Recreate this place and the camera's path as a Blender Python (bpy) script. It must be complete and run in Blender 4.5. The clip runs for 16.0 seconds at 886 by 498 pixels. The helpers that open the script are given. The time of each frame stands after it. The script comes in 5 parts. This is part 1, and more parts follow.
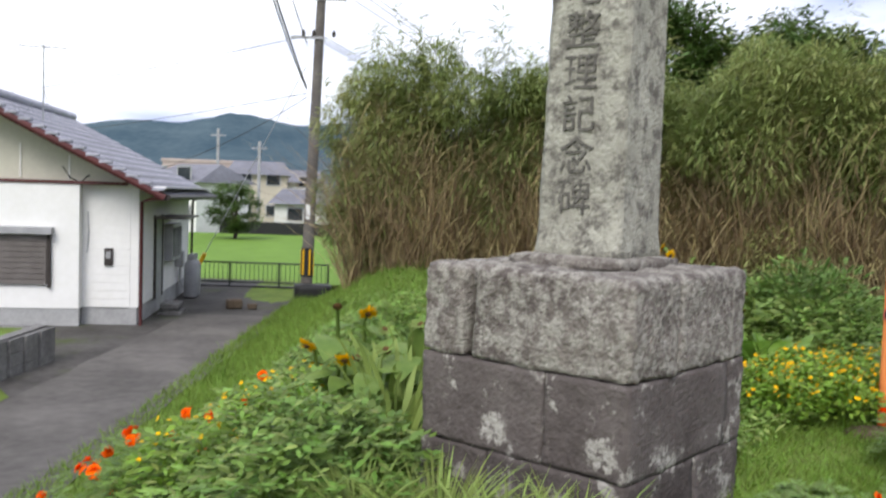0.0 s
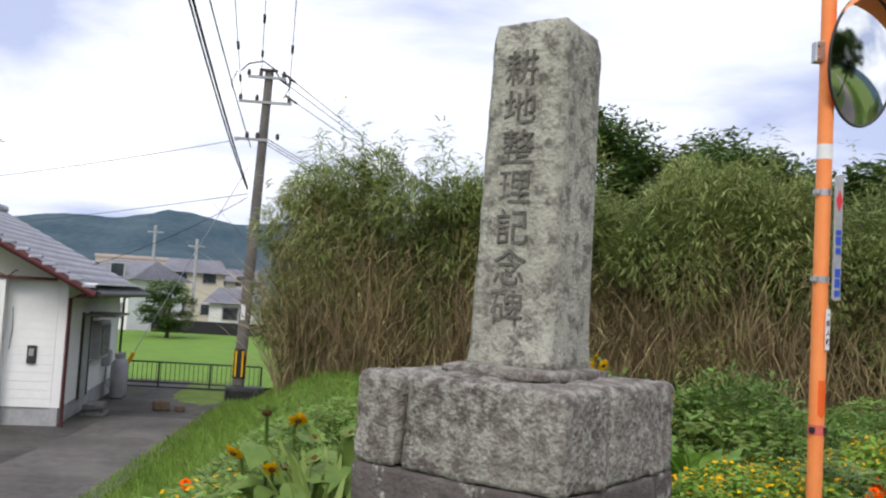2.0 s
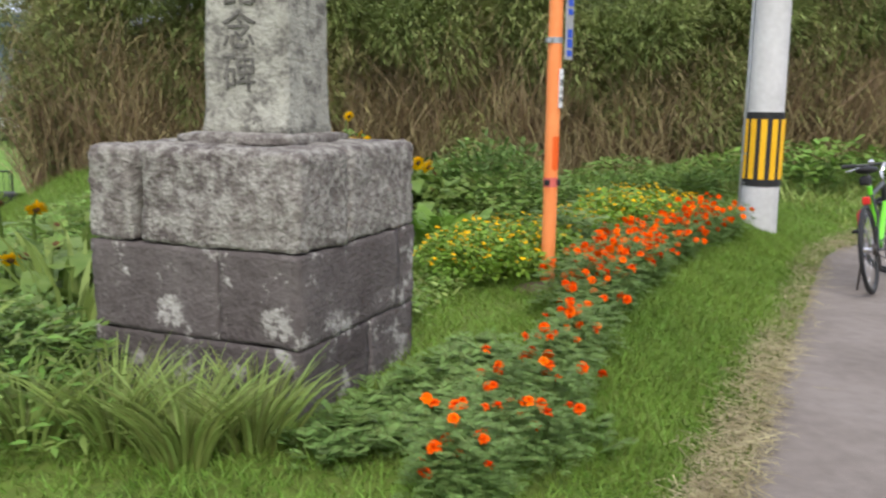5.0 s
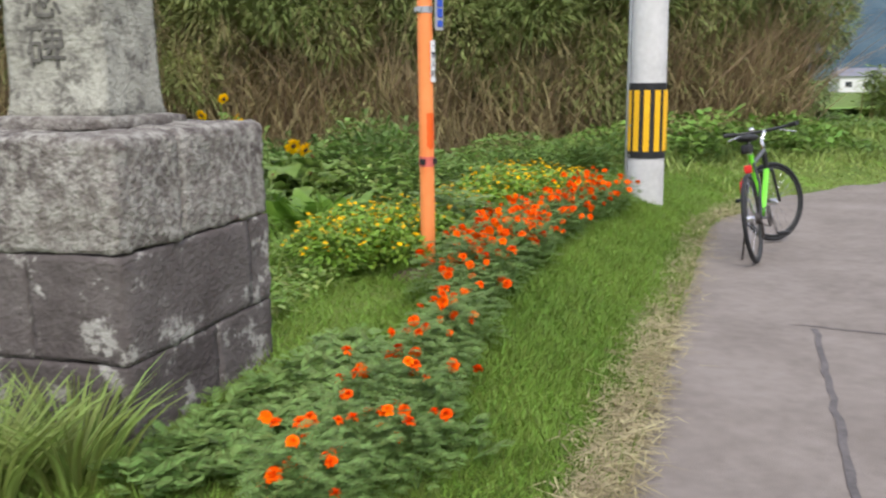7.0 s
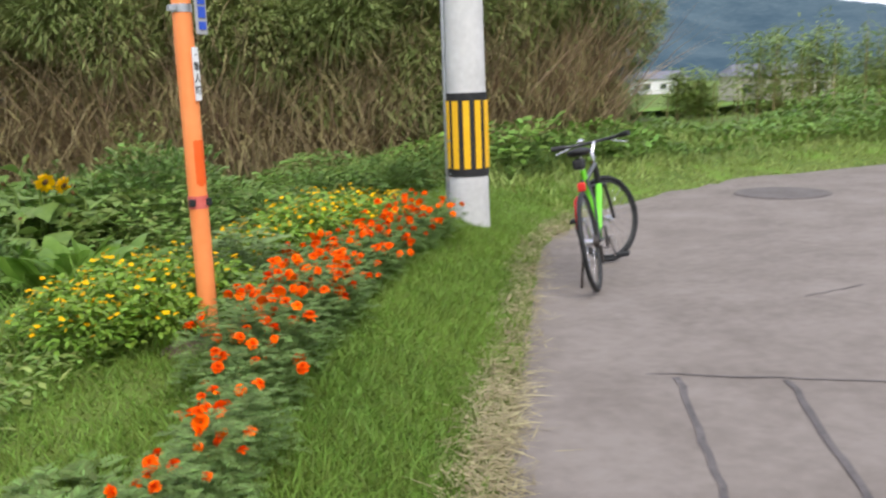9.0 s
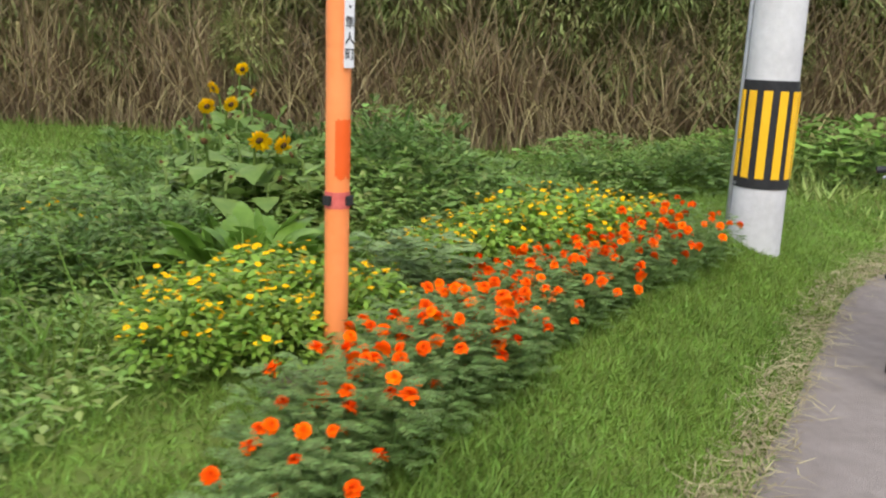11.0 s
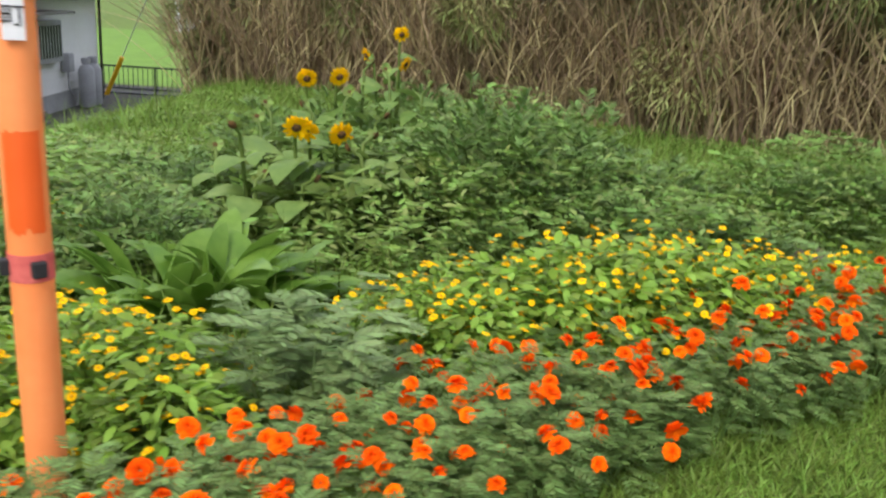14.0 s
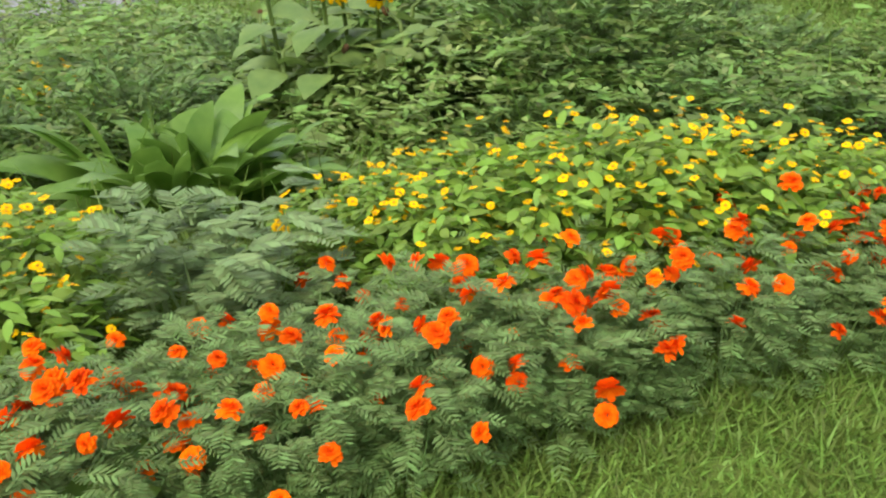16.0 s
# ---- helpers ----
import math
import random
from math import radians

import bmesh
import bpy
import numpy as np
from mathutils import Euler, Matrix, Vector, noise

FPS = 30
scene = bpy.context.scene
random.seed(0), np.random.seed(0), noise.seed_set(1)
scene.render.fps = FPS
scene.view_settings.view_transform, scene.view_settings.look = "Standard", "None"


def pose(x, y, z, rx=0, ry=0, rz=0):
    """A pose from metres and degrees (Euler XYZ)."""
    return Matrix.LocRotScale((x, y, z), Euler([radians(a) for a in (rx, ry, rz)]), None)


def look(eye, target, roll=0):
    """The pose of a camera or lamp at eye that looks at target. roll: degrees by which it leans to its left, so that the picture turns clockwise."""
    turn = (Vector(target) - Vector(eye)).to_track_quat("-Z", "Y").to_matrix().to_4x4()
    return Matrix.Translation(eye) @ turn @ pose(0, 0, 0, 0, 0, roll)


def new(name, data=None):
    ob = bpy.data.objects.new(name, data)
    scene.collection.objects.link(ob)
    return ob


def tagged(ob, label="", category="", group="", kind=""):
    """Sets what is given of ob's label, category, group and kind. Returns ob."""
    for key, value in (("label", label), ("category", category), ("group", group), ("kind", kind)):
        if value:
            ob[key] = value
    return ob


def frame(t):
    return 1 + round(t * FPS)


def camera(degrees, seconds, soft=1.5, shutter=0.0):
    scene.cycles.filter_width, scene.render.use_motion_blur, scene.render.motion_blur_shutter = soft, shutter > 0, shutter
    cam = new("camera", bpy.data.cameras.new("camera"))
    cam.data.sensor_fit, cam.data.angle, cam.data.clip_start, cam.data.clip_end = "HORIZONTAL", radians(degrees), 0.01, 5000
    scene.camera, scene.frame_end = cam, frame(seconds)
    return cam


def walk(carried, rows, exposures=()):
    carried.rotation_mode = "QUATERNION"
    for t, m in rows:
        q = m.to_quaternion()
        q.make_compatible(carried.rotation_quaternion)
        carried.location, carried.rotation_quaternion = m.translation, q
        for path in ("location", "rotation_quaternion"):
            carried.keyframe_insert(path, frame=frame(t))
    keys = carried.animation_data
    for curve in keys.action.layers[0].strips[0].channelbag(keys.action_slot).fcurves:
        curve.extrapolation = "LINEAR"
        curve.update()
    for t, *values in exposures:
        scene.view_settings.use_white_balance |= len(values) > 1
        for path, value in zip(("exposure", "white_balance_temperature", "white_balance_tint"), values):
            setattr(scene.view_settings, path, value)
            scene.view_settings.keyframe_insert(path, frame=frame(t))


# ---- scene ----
import itertools
cam = camera(53.5, 16.0, soft=2.2, shutter=0.5)
ROWS = [  # seconds, place, yaw, pitch, roll
    (0.0, -0.012, -0.036, 1.501, -0.68, -3.34, -1.92),
    (0.5, -0.006, -0.060, 1.506, -2.22, -0.10, -2.40),
    (1.0, 0.004, -0.062, 1.518, -3.47, 1.80, -2.83),
    (1.5, 0.005, -0.065, 1.523, -4.29, 3.16, -3.14),
    (2.0, 0.004, -0.062, 1.523, -4.69, 3.59, -3.34),
    (2.5, 0.006, -0.056, 1.523, -4.49, 3.57, -3.31),
    (3.0, 0.003, -0.065, 1.523, -4.43, 3.91, -3.16),
    (3.5, 0.002, -0.073, 1.524, -4.76, 4.05, -3.49),
    (4.0, 0.024, -0.057, 1.498, -6.99, 2.67, -2.40),
    (4.5, 0.105, -0.041, 1.422, -14.20, -5.20, -0.71),
    (5.0, 0.158, -0.120, 1.426, -19.12, -9.64, -0.72),
    (7.5, 0.504, 0.322, 1.389, -30.33, -11.08, 1.47),
    (8.0, 0.599, 0.544, 1.412, -37.07, -10.36, 1.67),
    (8.5, 0.859, 0.743, 1.414, -39.82, -9.17, 0.39),
    (9.0, 1.088, 0.979, 1.407, -37.40, -10.47, 2.13),
    (9.5, 1.302, 1.226, 1.422, -32.78, -11.85, 3.19),
    (10.0, 1.594, 1.425, 1.443, -23.80, -11.35, 0.97),
    (12.5, 2.961, 2.536, 1.475, -7.63, -14.40, -2.85),
    (13.0, 3.262, 2.797, 1.498, 1.53, -14.75, -2.72),
    (13.5, 3.485, 3.038, 1.507, 5.02, -14.40, -3.88),
    (14.0, 3.679, 3.257, 1.504, 5.43, -15.85, -2.94),
    (14.5, 3.940, 3.454, 1.476, 13.93, -19.75, -2.56),
    (15.0, 4.090, 3.646, 1.431, 16.63, -22.70, -2.24),
    (15.5, 4.178, 3.843, 1.424, 15.56, -25.20, -0.48),
    (16.0, 4.250, 3.902, 1.419, 17.10, -24.60, 0.43),
]
walk(cam, [(t, pose(x, y, z, 90 + pitch, roll, yaw)) for t, x, y, z, yaw, pitch, roll in ROWS],
     exposures=[(0.0, 0.32), (1.0, 0.08), (3.8, 0.05), (5.0, 0.38), (8.0, 0.46), (10.0, 0.46), (12.5, 0.55), (14.5, 0.58), (16.0, 0.70)])

# ---- world and sun ----
world = bpy.data.worlds.new("overcast_sky")
scene.world = world
world.use_nodes = True
wn, wl = world.node_tree.nodes, world.node_tree.links
wn.clear()
w_out = wn.new("ShaderNodeOutputWorld")
w_bg = wn.new("ShaderNodeBackground")
w_sky = wn.new("ShaderNodeTexSky")
w_sky.sky_type, w_sky.sun_disc = "NISHITA", False
w_sky.sun_elevation, w_sky.sun_rotation = radians(44), radians(195)
w_scale = wn.new("ShaderNodeVectorMath")
w_scale.operation = "SCALE"
w_scale.inputs["Scale"].default_value = 0.10
w_co = wn.new("ShaderNodeTexCoord")
w_map = wn.new("ShaderNodeMapping")
w_map.inputs["Scale"].default_value = (1.6, 1.6, 5.0)
w_noise = wn.new("ShaderNodeTexNoise")
w_noise.inputs["Scale"].default_value = 1.3
w_noise.inputs["Detail"].default_value = 6.0
w_noise.inputs["Roughness"].default_value = 0.5
w_noise.inputs["Distortion"].default_value = 0.3
w_ramp = wn.new("ShaderNodeValToRGB")
w_ramp.color_ramp.elements[0].position, w_ramp.color_ramp.elements[0].color = 0.40, (0.50, 0.56, 0.80, 1)
w_ramp.color_ramp.elements[1].position, w_ramp.color_ramp.elements[1].color = 0.65, (1.12, 1.13, 1.18, 1)
mid = w_ramp.color_ramp.elements.new(0.515)
mid.color = (0.86, 0.89, 1.02, 1)
w_mix = wn.new("ShaderNodeMix")
w_mix.data_type = "RGBA"
w_mix.inputs["Factor"].default_value = 0.92
wl.new(w_co.outputs["Generated"], w_map.inputs["Vector"])
wl.new(w_map.outputs["Vector"], w_noise.inputs["Vector"])
wl.new(w_noise.outputs["Fac"], w_ramp.inputs["Fac"])
wl.new(w_sky.outputs["Color"], w_scale.inputs[0])
wl.new(w_scale.outputs["Vector"], w_mix.inputs["A"])
wl.new(w_ramp.outputs["Color"], w_mix.inputs["B"])
wl.new(w_mix.outputs["Result"], w_bg.inputs["Color"])
w_bg.inputs["Strength"].default_value = 1.15
wl.new(w_bg.outputs["Background"], w_out.inputs["Surface"])

sun_data = bpy.data.lights.new("sun", "SUN")
sun_data.energy, sun_data.angle, sun_data.color = 2.0, radians(28), (1.0, 0.96, 0.9)
sun = new("sun", sun_data)
sun.matrix_basis = look((-6, -22, 22), (0, 0, 0))


# ---- materials ----
def mat(name, dark, light, scale=6.0, rough=0.8, metal=0.0, bump=0.0, bump_scale=60.0, island=0.0, thing=0.0, leaf=0.0, third=None, spots=None, spec=0.3):
    """Noise between two colours at two scales, with bump; island / thing: random value shift per loose piece / per object; leaf: share of light let through."""
    m = bpy.data.materials.new(name)
    m.use_nodes = True
    n, l = m.node_tree.nodes, m.node_tree.links
    bsdf = n["Principled BSDF"]
    bsdf.inputs["Roughness"].default_value = rough
    bsdf.inputs["Metallic"].default_value = metal
    bsdf.inputs["Specular IOR Level"].default_value = spec
    co = n.new("ShaderNodeTexCoord")
    big, fine = n.new("ShaderNodeTexNoise"), n.new("ShaderNodeTexNoise")
    big.inputs["Scale"].default_value, fine.inputs["Scale"].default_value = scale, scale * 7.3
    big.inputs["Detail"].default_value, fine.inputs["Detail"].default_value = 5, 3
    both = n.new("ShaderNodeMix")
    both.inputs["Factor"].default_value = 0.4
    ramp = n.new("ShaderNodeValToRGB")
    ramp.color_ramp.elements[0].position, ramp.color_ramp.elements[0].color = 0.36, (*dark, 1)
    ramp.color_ramp.elements[1].position, ramp.color_ramp.elements[1].color = 0.64, (*light, 1)
    if third:
        e = ramp.color_ramp.elements.new(0.5)
        e.color = (*third, 1)
    for tex in (big, fine):
        l.new(co.outputs["Object"], tex.inputs["Vector"])
    l.new(big.outputs["Fac"], both.inputs["A"])
    l.new(fine.outputs["Fac"], both.inputs["B"])
    l.new(both.outputs["Result"], ramp.inputs["Fac"])
    colour = ramp.outputs["Color"]
    if spots:
        tone, size, low, high = spots
        sp = n.new("ShaderNodeTexNoise")
        sp.inputs["Scale"].default_value, sp.inputs["Detail"].default_value, sp.inputs["Roughness"].default_value = size, 9, 0.74
        sr = n.new("ShaderNodeValToRGB")
        sr.color_ramp.elements[0].position, sr.color_ramp.elements[1].position = low, high
        mx = n.new("ShaderNodeMix")
        mx.data_type = "RGBA"
        mx.inputs["B"].default_value = (*tone, 1)
        l.new(co.outputs["Object"], sp.inputs["Vector"])
        l.new(sp.outputs["Fac"], sr.inputs["Fac"])
        l.new(sr.outputs["Color"], mx.inputs["Factor"])
        l.new(colour, mx.inputs["A"])
        colour = mx.outputs["Result"]
    if island or thing:
        hsv = n.new("ShaderNodeHueSaturation")
        src = n.new("ShaderNodeNewGeometry").outputs["Random Per Island"] if island else n.new("ShaderNodeObjectInfo").outputs["Random"]
        amount = island or thing
        rng, hue = n.new("ShaderNodeMapRange"), n.new("ShaderNodeMapRange")
        rng.inputs["To Min"].default_value, rng.inputs["To Max"].default_value = 1 - amount, 1 + amount
        hue.inputs["To Min"].default_value, hue.inputs["To Max"].default_value = 0.5 - amount * 0.04, 0.5 + amount * 0.04
        l.new(src, rng.inputs["Value"])
        l.new(src, hue.inputs["Value"])
        l.new(rng.outputs["Result"], hsv.inputs["Value"])
        l.new(hue.outputs["Result"], hsv.inputs["Hue"])
        l.new(colour, hsv.inputs["Color"])
        colour = hsv.outputs["Color"]
    l.new(colour, bsdf.inputs["Base Color"])
    if bump:
        bt = n.new("ShaderNodeTexNoise")
        bt.inputs["Scale"].default_value, bt.inputs["Detail"].default_value = bump_scale, 6
        bp = n.new("ShaderNodeBump")
        bp.inputs["Strength"].default_value, bp.inputs["Distance"].default_value = bump, 0.02
        l.new(co.outputs["Object"], bt.inputs["Vector"])
        l.new(bt.outputs["Fac"], bp.inputs["Height"])
        l.new(bp.outputs["Normal"], bsdf.inputs["Normal"])
    if leaf:
        tr, add = n.new("ShaderNodeBsdfTranslucent"), n.new("ShaderNodeMixShader")
        add.inputs["Fac"].default_value = leaf
        l.new(colour, tr.inputs["Color"])
        l.new(bsdf.outputs["BSDF"], add.inputs[1])
        l.new(tr.outputs["BSDF"], add.inputs[2])
        l.new(add.outputs["Shader"], n["Material Output"].inputs["Surface"])
    return m


M = dict(
    soil_grass=mat("soil_grass", (0.068, 0.133, 0.015), (0.138, 0.250, 0.030), 1.5, 0.95, bump=0.6, bump_scale=25, third=(0.117, 0.156, 0.027)),
    field=mat("rice_field", (0.11, 0.205, 0.022), (0.15, 0.27, 0.032), 0.8, 0.9, bump=0.8, bump_scale=12),
    lawn=mat("lawn_grass", (0.135, 0.224, 0.033), (0.223, 0.330, 0.056), 0.9, 0.6, island=0.45, leaf=0.3),
    weed=mat("weed_leaf", (0.120, 0.216, 0.038), (0.240, 0.360, 0.071), 0.7, 0.55, island=0.45, leaf=0.3),
    pale_weed=mat("pale_weed_leaf", (0.200, 0.276, 0.069), (0.333, 0.400, 0.107), 0.7, 0.55, island=0.4, leaf=0.3),
    straw=mat("dry_straw", (0.30, 0.25, 0.13), (0.48, 0.41, 0.24), 3, 0.8, island=0.35, leaf=0.15),
    cane=mat("dry_cane", (0.24, 0.155, 0.090), (0.54, 0.40, 0.25), 1.2, 0.8, island=0.5, leaf=0.1),
    bamboo=mat("bamboo_leaf", (0.175, 0.225, 0.070), (0.450, 0.460, 0.185), 0.5, 0.5, island=0.45, leaf=0.36, third=(0.300, 0.350, 0.120)),
    reed=mat("reed_leaf", (0.230, 0.180, 0.085), (0.450, 0.370, 0.190), 0.5, 0.6, island=0.5, leaf=0.25),
    tree=mat("tree_leaf", (0.060, 0.105, 0.024), (0.150, 0.225, 0.058), 0.3, 0.5, island=0.5, leaf=0.25),
    bark=mat("bark", (0.05, 0.04, 0.03), (0.12, 0.10, 0.08), 5, 0.9, bump=0.8),
    marigold_leaf=mat("marigold_leaf", (0.112, 0.190, 0.048), (0.215, 0.318, 0.088), 3, 0.6, island=0.35, leaf=0.25),
    grey_fern=mat("grey_green_leaf", (0.15, 0.225, 0.075), (0.26, 0.35, 0.125), 3, 0.6, island=0.3, leaf=0.25),
    yellow_leaf=mat("bedding_leaf", (0.150, 0.265, 0.028), (0.275, 0.420, 0.055), 3, 0.5, island=0.35, leaf=0.3),
    broad_leaf=mat("broad_leaf", (0.102, 0.204, 0.025), (0.203, 0.324, 0.051), 2, 0.4, island=0.35, leaf=0.3),
    sun_leaf=mat("sunflower_leaf", (0.128, 0.213, 0.045), (0.242, 0.326, 0.075), 2, 0.55, island=0.35, leaf=0.3),
    orange=mat("orange_petal", (0.93, 0.085, 0.0008), (1.0, 0.20, 0.002), 30, 0.9, thing=0.16, leaf=0.12, spec=0.08),
    yellow=mat("yellow_petal", (0.88, 0.46, 0.001), (0.98, 0.60, 0.003), 14, 0.9, thing=0.10, leaf=0.12, spec=0.08),
    seed=mat("flower_disc", (0.05, 0.03, 0.015), (0.16, 0.08, 0.02), 60, 0.9, bump=0.6, bump_scale=200),
    seed_gold=mat("gold_disc", (0.55, 0.25, 0.01), (0.75, 0.40, 0.02), 60, 0.9, bump=0.4, bump_scale=200),
    asphalt=mat("asphalt", (0.190, 0.160, 0.138), (0.262, 0.225, 0.198), 1.6, 0.9, bump=0.5, bump_scale=160, spots=((0.30, 0.26, 0.232), 1.1, 0.5, 0.75)),
    old_asphalt=mat("old_asphalt", (0.05, 0.046, 0.042), (0.11, 0.102, 0.095), 0.9, 0.95, bump=0.5, bump_scale=70, spots=((0.075, 0.095, 0.03), 0.55, 0.54, 0.68)),
    cover_iron=mat("worn_iron_cover", (0.105, 0.09, 0.083), (0.165, 0.145, 0.133), 3, 0.8, bump=0.6, bump_scale=40),
    mugwort=mat("mugwort_leaf", (0.110, 0.190, 0.045), (0.230, 0.335, 0.095), 1.6, 0.6, island=0.4, thing=0.0, leaf=0.28),
    lane_asphalt=mat("lane_asphalt", (0.085, 0.078, 0.072), (0.15, 0.138, 0.128), 0.8, 0.95, bump=0.5, bump_scale=90, spots=((0.19, 0.175, 0.16), 0.5, 0.52, 0.7)),
    tar=mat("tar_seam", (0.081, 0.072, 0.069), (0.149, 0.130, 0.125), 8, 0.7, bump=0.4),
    stone=mat("weathered_stone", (0.085, 0.067, 0.062), (0.25, 0.222, 0.195), 3.0, 0.95, bump=1.0, bump_scale=60, spots=((0.37, 0.35, 0.305), 17.0, 0.445, 0.575), thing=0.06),
    stone_dark=mat("dark_brown_stone", (0.075, 0.061, 0.057), (0.14, 0.12, 0.112), 3.5, 0.95, bump=0.7, bump_scale=50, spots=((0.37, 0.35, 0.315), 7.0, 0.56, 0.61), thing=0.10),
    stone_pale=mat("lichened_stone", (0.30, 0.29, 0.24), (0.47, 0.46, 0.385), 3.5, 0.95, bump=0.7, bump_scale=60, spots=((0.15, 0.14, 0.12), 12.0, 0.48, 0.60)),
    # dark tone that stands for the shade inside the carved strokes
    carving=mat("dark_shade_in_carving", (0.075, 0.07, 0.062), (0.19, 0.18, 0.155), 14, 1.0, bump=0.5),
    concrete=mat("pole_concrete", (0.50, 0.49, 0.48), (0.62, 0.61, 0.60), 3, 0.85, bump=0.2, bump_scale=90),
    old_concrete=mat("old_concrete", (0.13, 0.125, 0.12), (0.27, 0.26, 0.25), 2.5, 0.95, bump=0.4, bump_scale=60),
    pole_dark=mat("weathered_pole_concrete", (0.11, 0.098, 0.088), (0.19, 0.172, 0.155), 2, 0.9, bump=0.2),
    post_orange=mat("orange_post_paint", (0.88, 0.25, 0.07), (0.92, 0.31, 0.10), 2, 0.5, bump=0.05),
    post_fresh=mat("deep_orange_paint", (0.80, 0.11, 0.012), (0.85, 0.13, 0.02), 2, 0.45),
    band_red=mat("red_band", (0.55, 0.09, 0.08), (0.70, 0.16, 0.13), 9, 0.6),
    sign_yellow=mat("yellow_reflector", (0.80, 0.44, 0.01), (0.88, 0.50, 0.02), 9, 0.45),
    rubber=mat("black_rubber", (0.012, 0.012, 0.013), (0.03, 0.03, 0.03), 20, 0.6),
    steel=mat("galvanised_steel", (0.40, 0.41, 0.42), (0.55, 0.56, 0.57), 8, 0.4, metal=0.9),
    chrome=mat("polished_alloy", (0.6, 0.6, 0.62), (0.75, 0.75, 0.77), 20, 0.2, metal=1.0),
    bike_green=mat("lime_bike_paint", (0.16, 0.62, 0.03), (0.20, 0.72, 0.04), 9, 0.3, spec=0.5),
    bike_black=mat("black_bike_paint", (0.012, 0.014, 0.013), (0.03, 0.03, 0.03), 9, 0.35, spec=0.5),
    bike_red=mat("red_reflector", (0.55, 0.02, 0.02), (0.7, 0.04, 0.03), 30, 0.25, spec=0.5),
    white=mat("white_plate", (0.72, 0.72, 0.71), (0.80, 0.80, 0.79), 6, 0.5),
    ink=mat("black_ink", (0.015, 0.015, 0.015), (0.03, 0.03, 0.03), 6, 0.7),
    blue_ink=mat("blue_ink", (0.03, 0.08, 0.45), (0.04, 0.10, 0.52), 6, 0.6),
    red_ink=mat("red_ink", (0.65, 0.03, 0.05), (0.72, 0.05, 0.07), 6, 0.6),
    house_wall=mat("white_siding", (0.80, 0.79, 0.76), (0.86, 0.85, 0.83), 1.2, 0.8, bump=0.05),
    house_cream=mat("cream_gable_board", (0.55, 0.53, 0.44), (0.62, 0.60, 0.50), 1.5, 0.8),
    plinth=mat("grey_plinth", (0.33, 0.33, 0.33), (0.45, 0.45, 0.45), 2, 0.9, bump=0.2),
    roof_tile=mat("blue_grey_roof_tile", (0.27, 0.27, 0.32), (0.38, 0.38, 0.44), 3, 0.45, thing=0.2, spec=0.5),
    maroon=mat("maroon_trim", (0.07, 0.022, 0.022), (0.12, 0.035, 0.035), 3, 0.6),
    dark_metal=mat("dark_brown_metal", (0.03, 0.025, 0.022), (0.055, 0.045, 0.04), 5, 0.5),
    shutter=mat("grey_brown_shutter", (0.13, 0.115, 0.105), (0.18, 0.16, 0.15), 4, 0.5),
    grey_metal=mat("grey_painted_metal", (0.30, 0.30, 0.31), (0.42, 0.42, 0.43), 4, 0.5),
    fence_dark=mat("dark_green_fence_paint", (0.02, 0.03, 0.022), (0.04, 0.05, 0.04), 4, 0.5),
    far_white=mat("far_white_wall", (0.66, 0.65, 0.63), (0.78, 0.77, 0.75), 0.4, 0.9),
    far_pink=mat("far_pinkish_wall", (0.44, 0.36, 0.34), (0.52, 0.43, 0.40), 0.3, 0.9),
    far_beige=mat("far_beige_wall", (0.50, 0.45, 0.36), (0.60, 0.54, 0.44), 0.3, 0.9),
    far_roof=mat("far_grey_roof", (0.13, 0.13, 0.15), (0.22, 0.22, 0.25), 0.5, 0.7),
    glass_dark=mat("dark_window_glass", (0.02, 0.025, 0.03), (0.05, 0.055, 0.06), 2, 0.1, spec=0.5),
    # the haze of distance is put into this blue-grey base colour
    mountain=mat("hazed_wooded_mountain", (0.050, 0.082, 0.105), (0.092, 0.130, 0.150), 0.012, 1.0, bump=1.0, bump_scale=0.05, spec=0.0),
    wood=mat("weathered_wood", (0.09, 0.065, 0.045), (0.17, 0.13, 0.09), 6, 0.9, bump=0.5),
    wire=mat("black_cable", (0.02, 0.02, 0.022), (0.04, 0.04, 0.042), 6, 0.6),
    soil=mat("bare_soil", (0.10, 0.075, 0.055), (0.19, 0.14, 0.10), 4, 1.0, bump=0.7, bump_scale=40),
)
mirror = bpy.data.materials.new("convex_mirror")
mirror.use_nodes = True
mb = mirror.node_tree.nodes["Principled BSDF"]
mb.inputs["Base Color"].default_value, mb.inputs["Metallic"].default_value, mb.inputs["Roughness"].default_value = (0.78, 0.80, 0.80, 1), 1.0, 0.04
M["mirror"] = mirror


# ---- mesh helpers ----
rng = np.random.default_rng(7)


def quads(name, verts, faces, material, parent=None, smooth=False):
    """A mesh object from arrays of vertices and of four-cornered (or three-cornered) faces."""
    me = bpy.data.meshes.new(name)
    verts, faces = np.asarray(verts, np.float32).reshape(-1, 3), np.asarray(faces, np.int32)
    k = faces.shape[1]
    me.vertices.add(len(verts))
    me.vertices.foreach_set("co", verts.ravel())
    me.loops.add(faces.size)
    me.loops.foreach_set("vertex_index", faces.ravel())
    me.polygons.add(len(faces))
    me.polygons.foreach_set("loop_start", np.arange(0, faces.size, k, dtype=np.int32))
    if smooth:
        me.polygons.foreach_set("use_smooth", np.ones(len(faces), bool))
    me.update(calc_edges=True)
    me.materials.append(material)
    ob = new(name, me)
    ob.parent = parent
    return ob


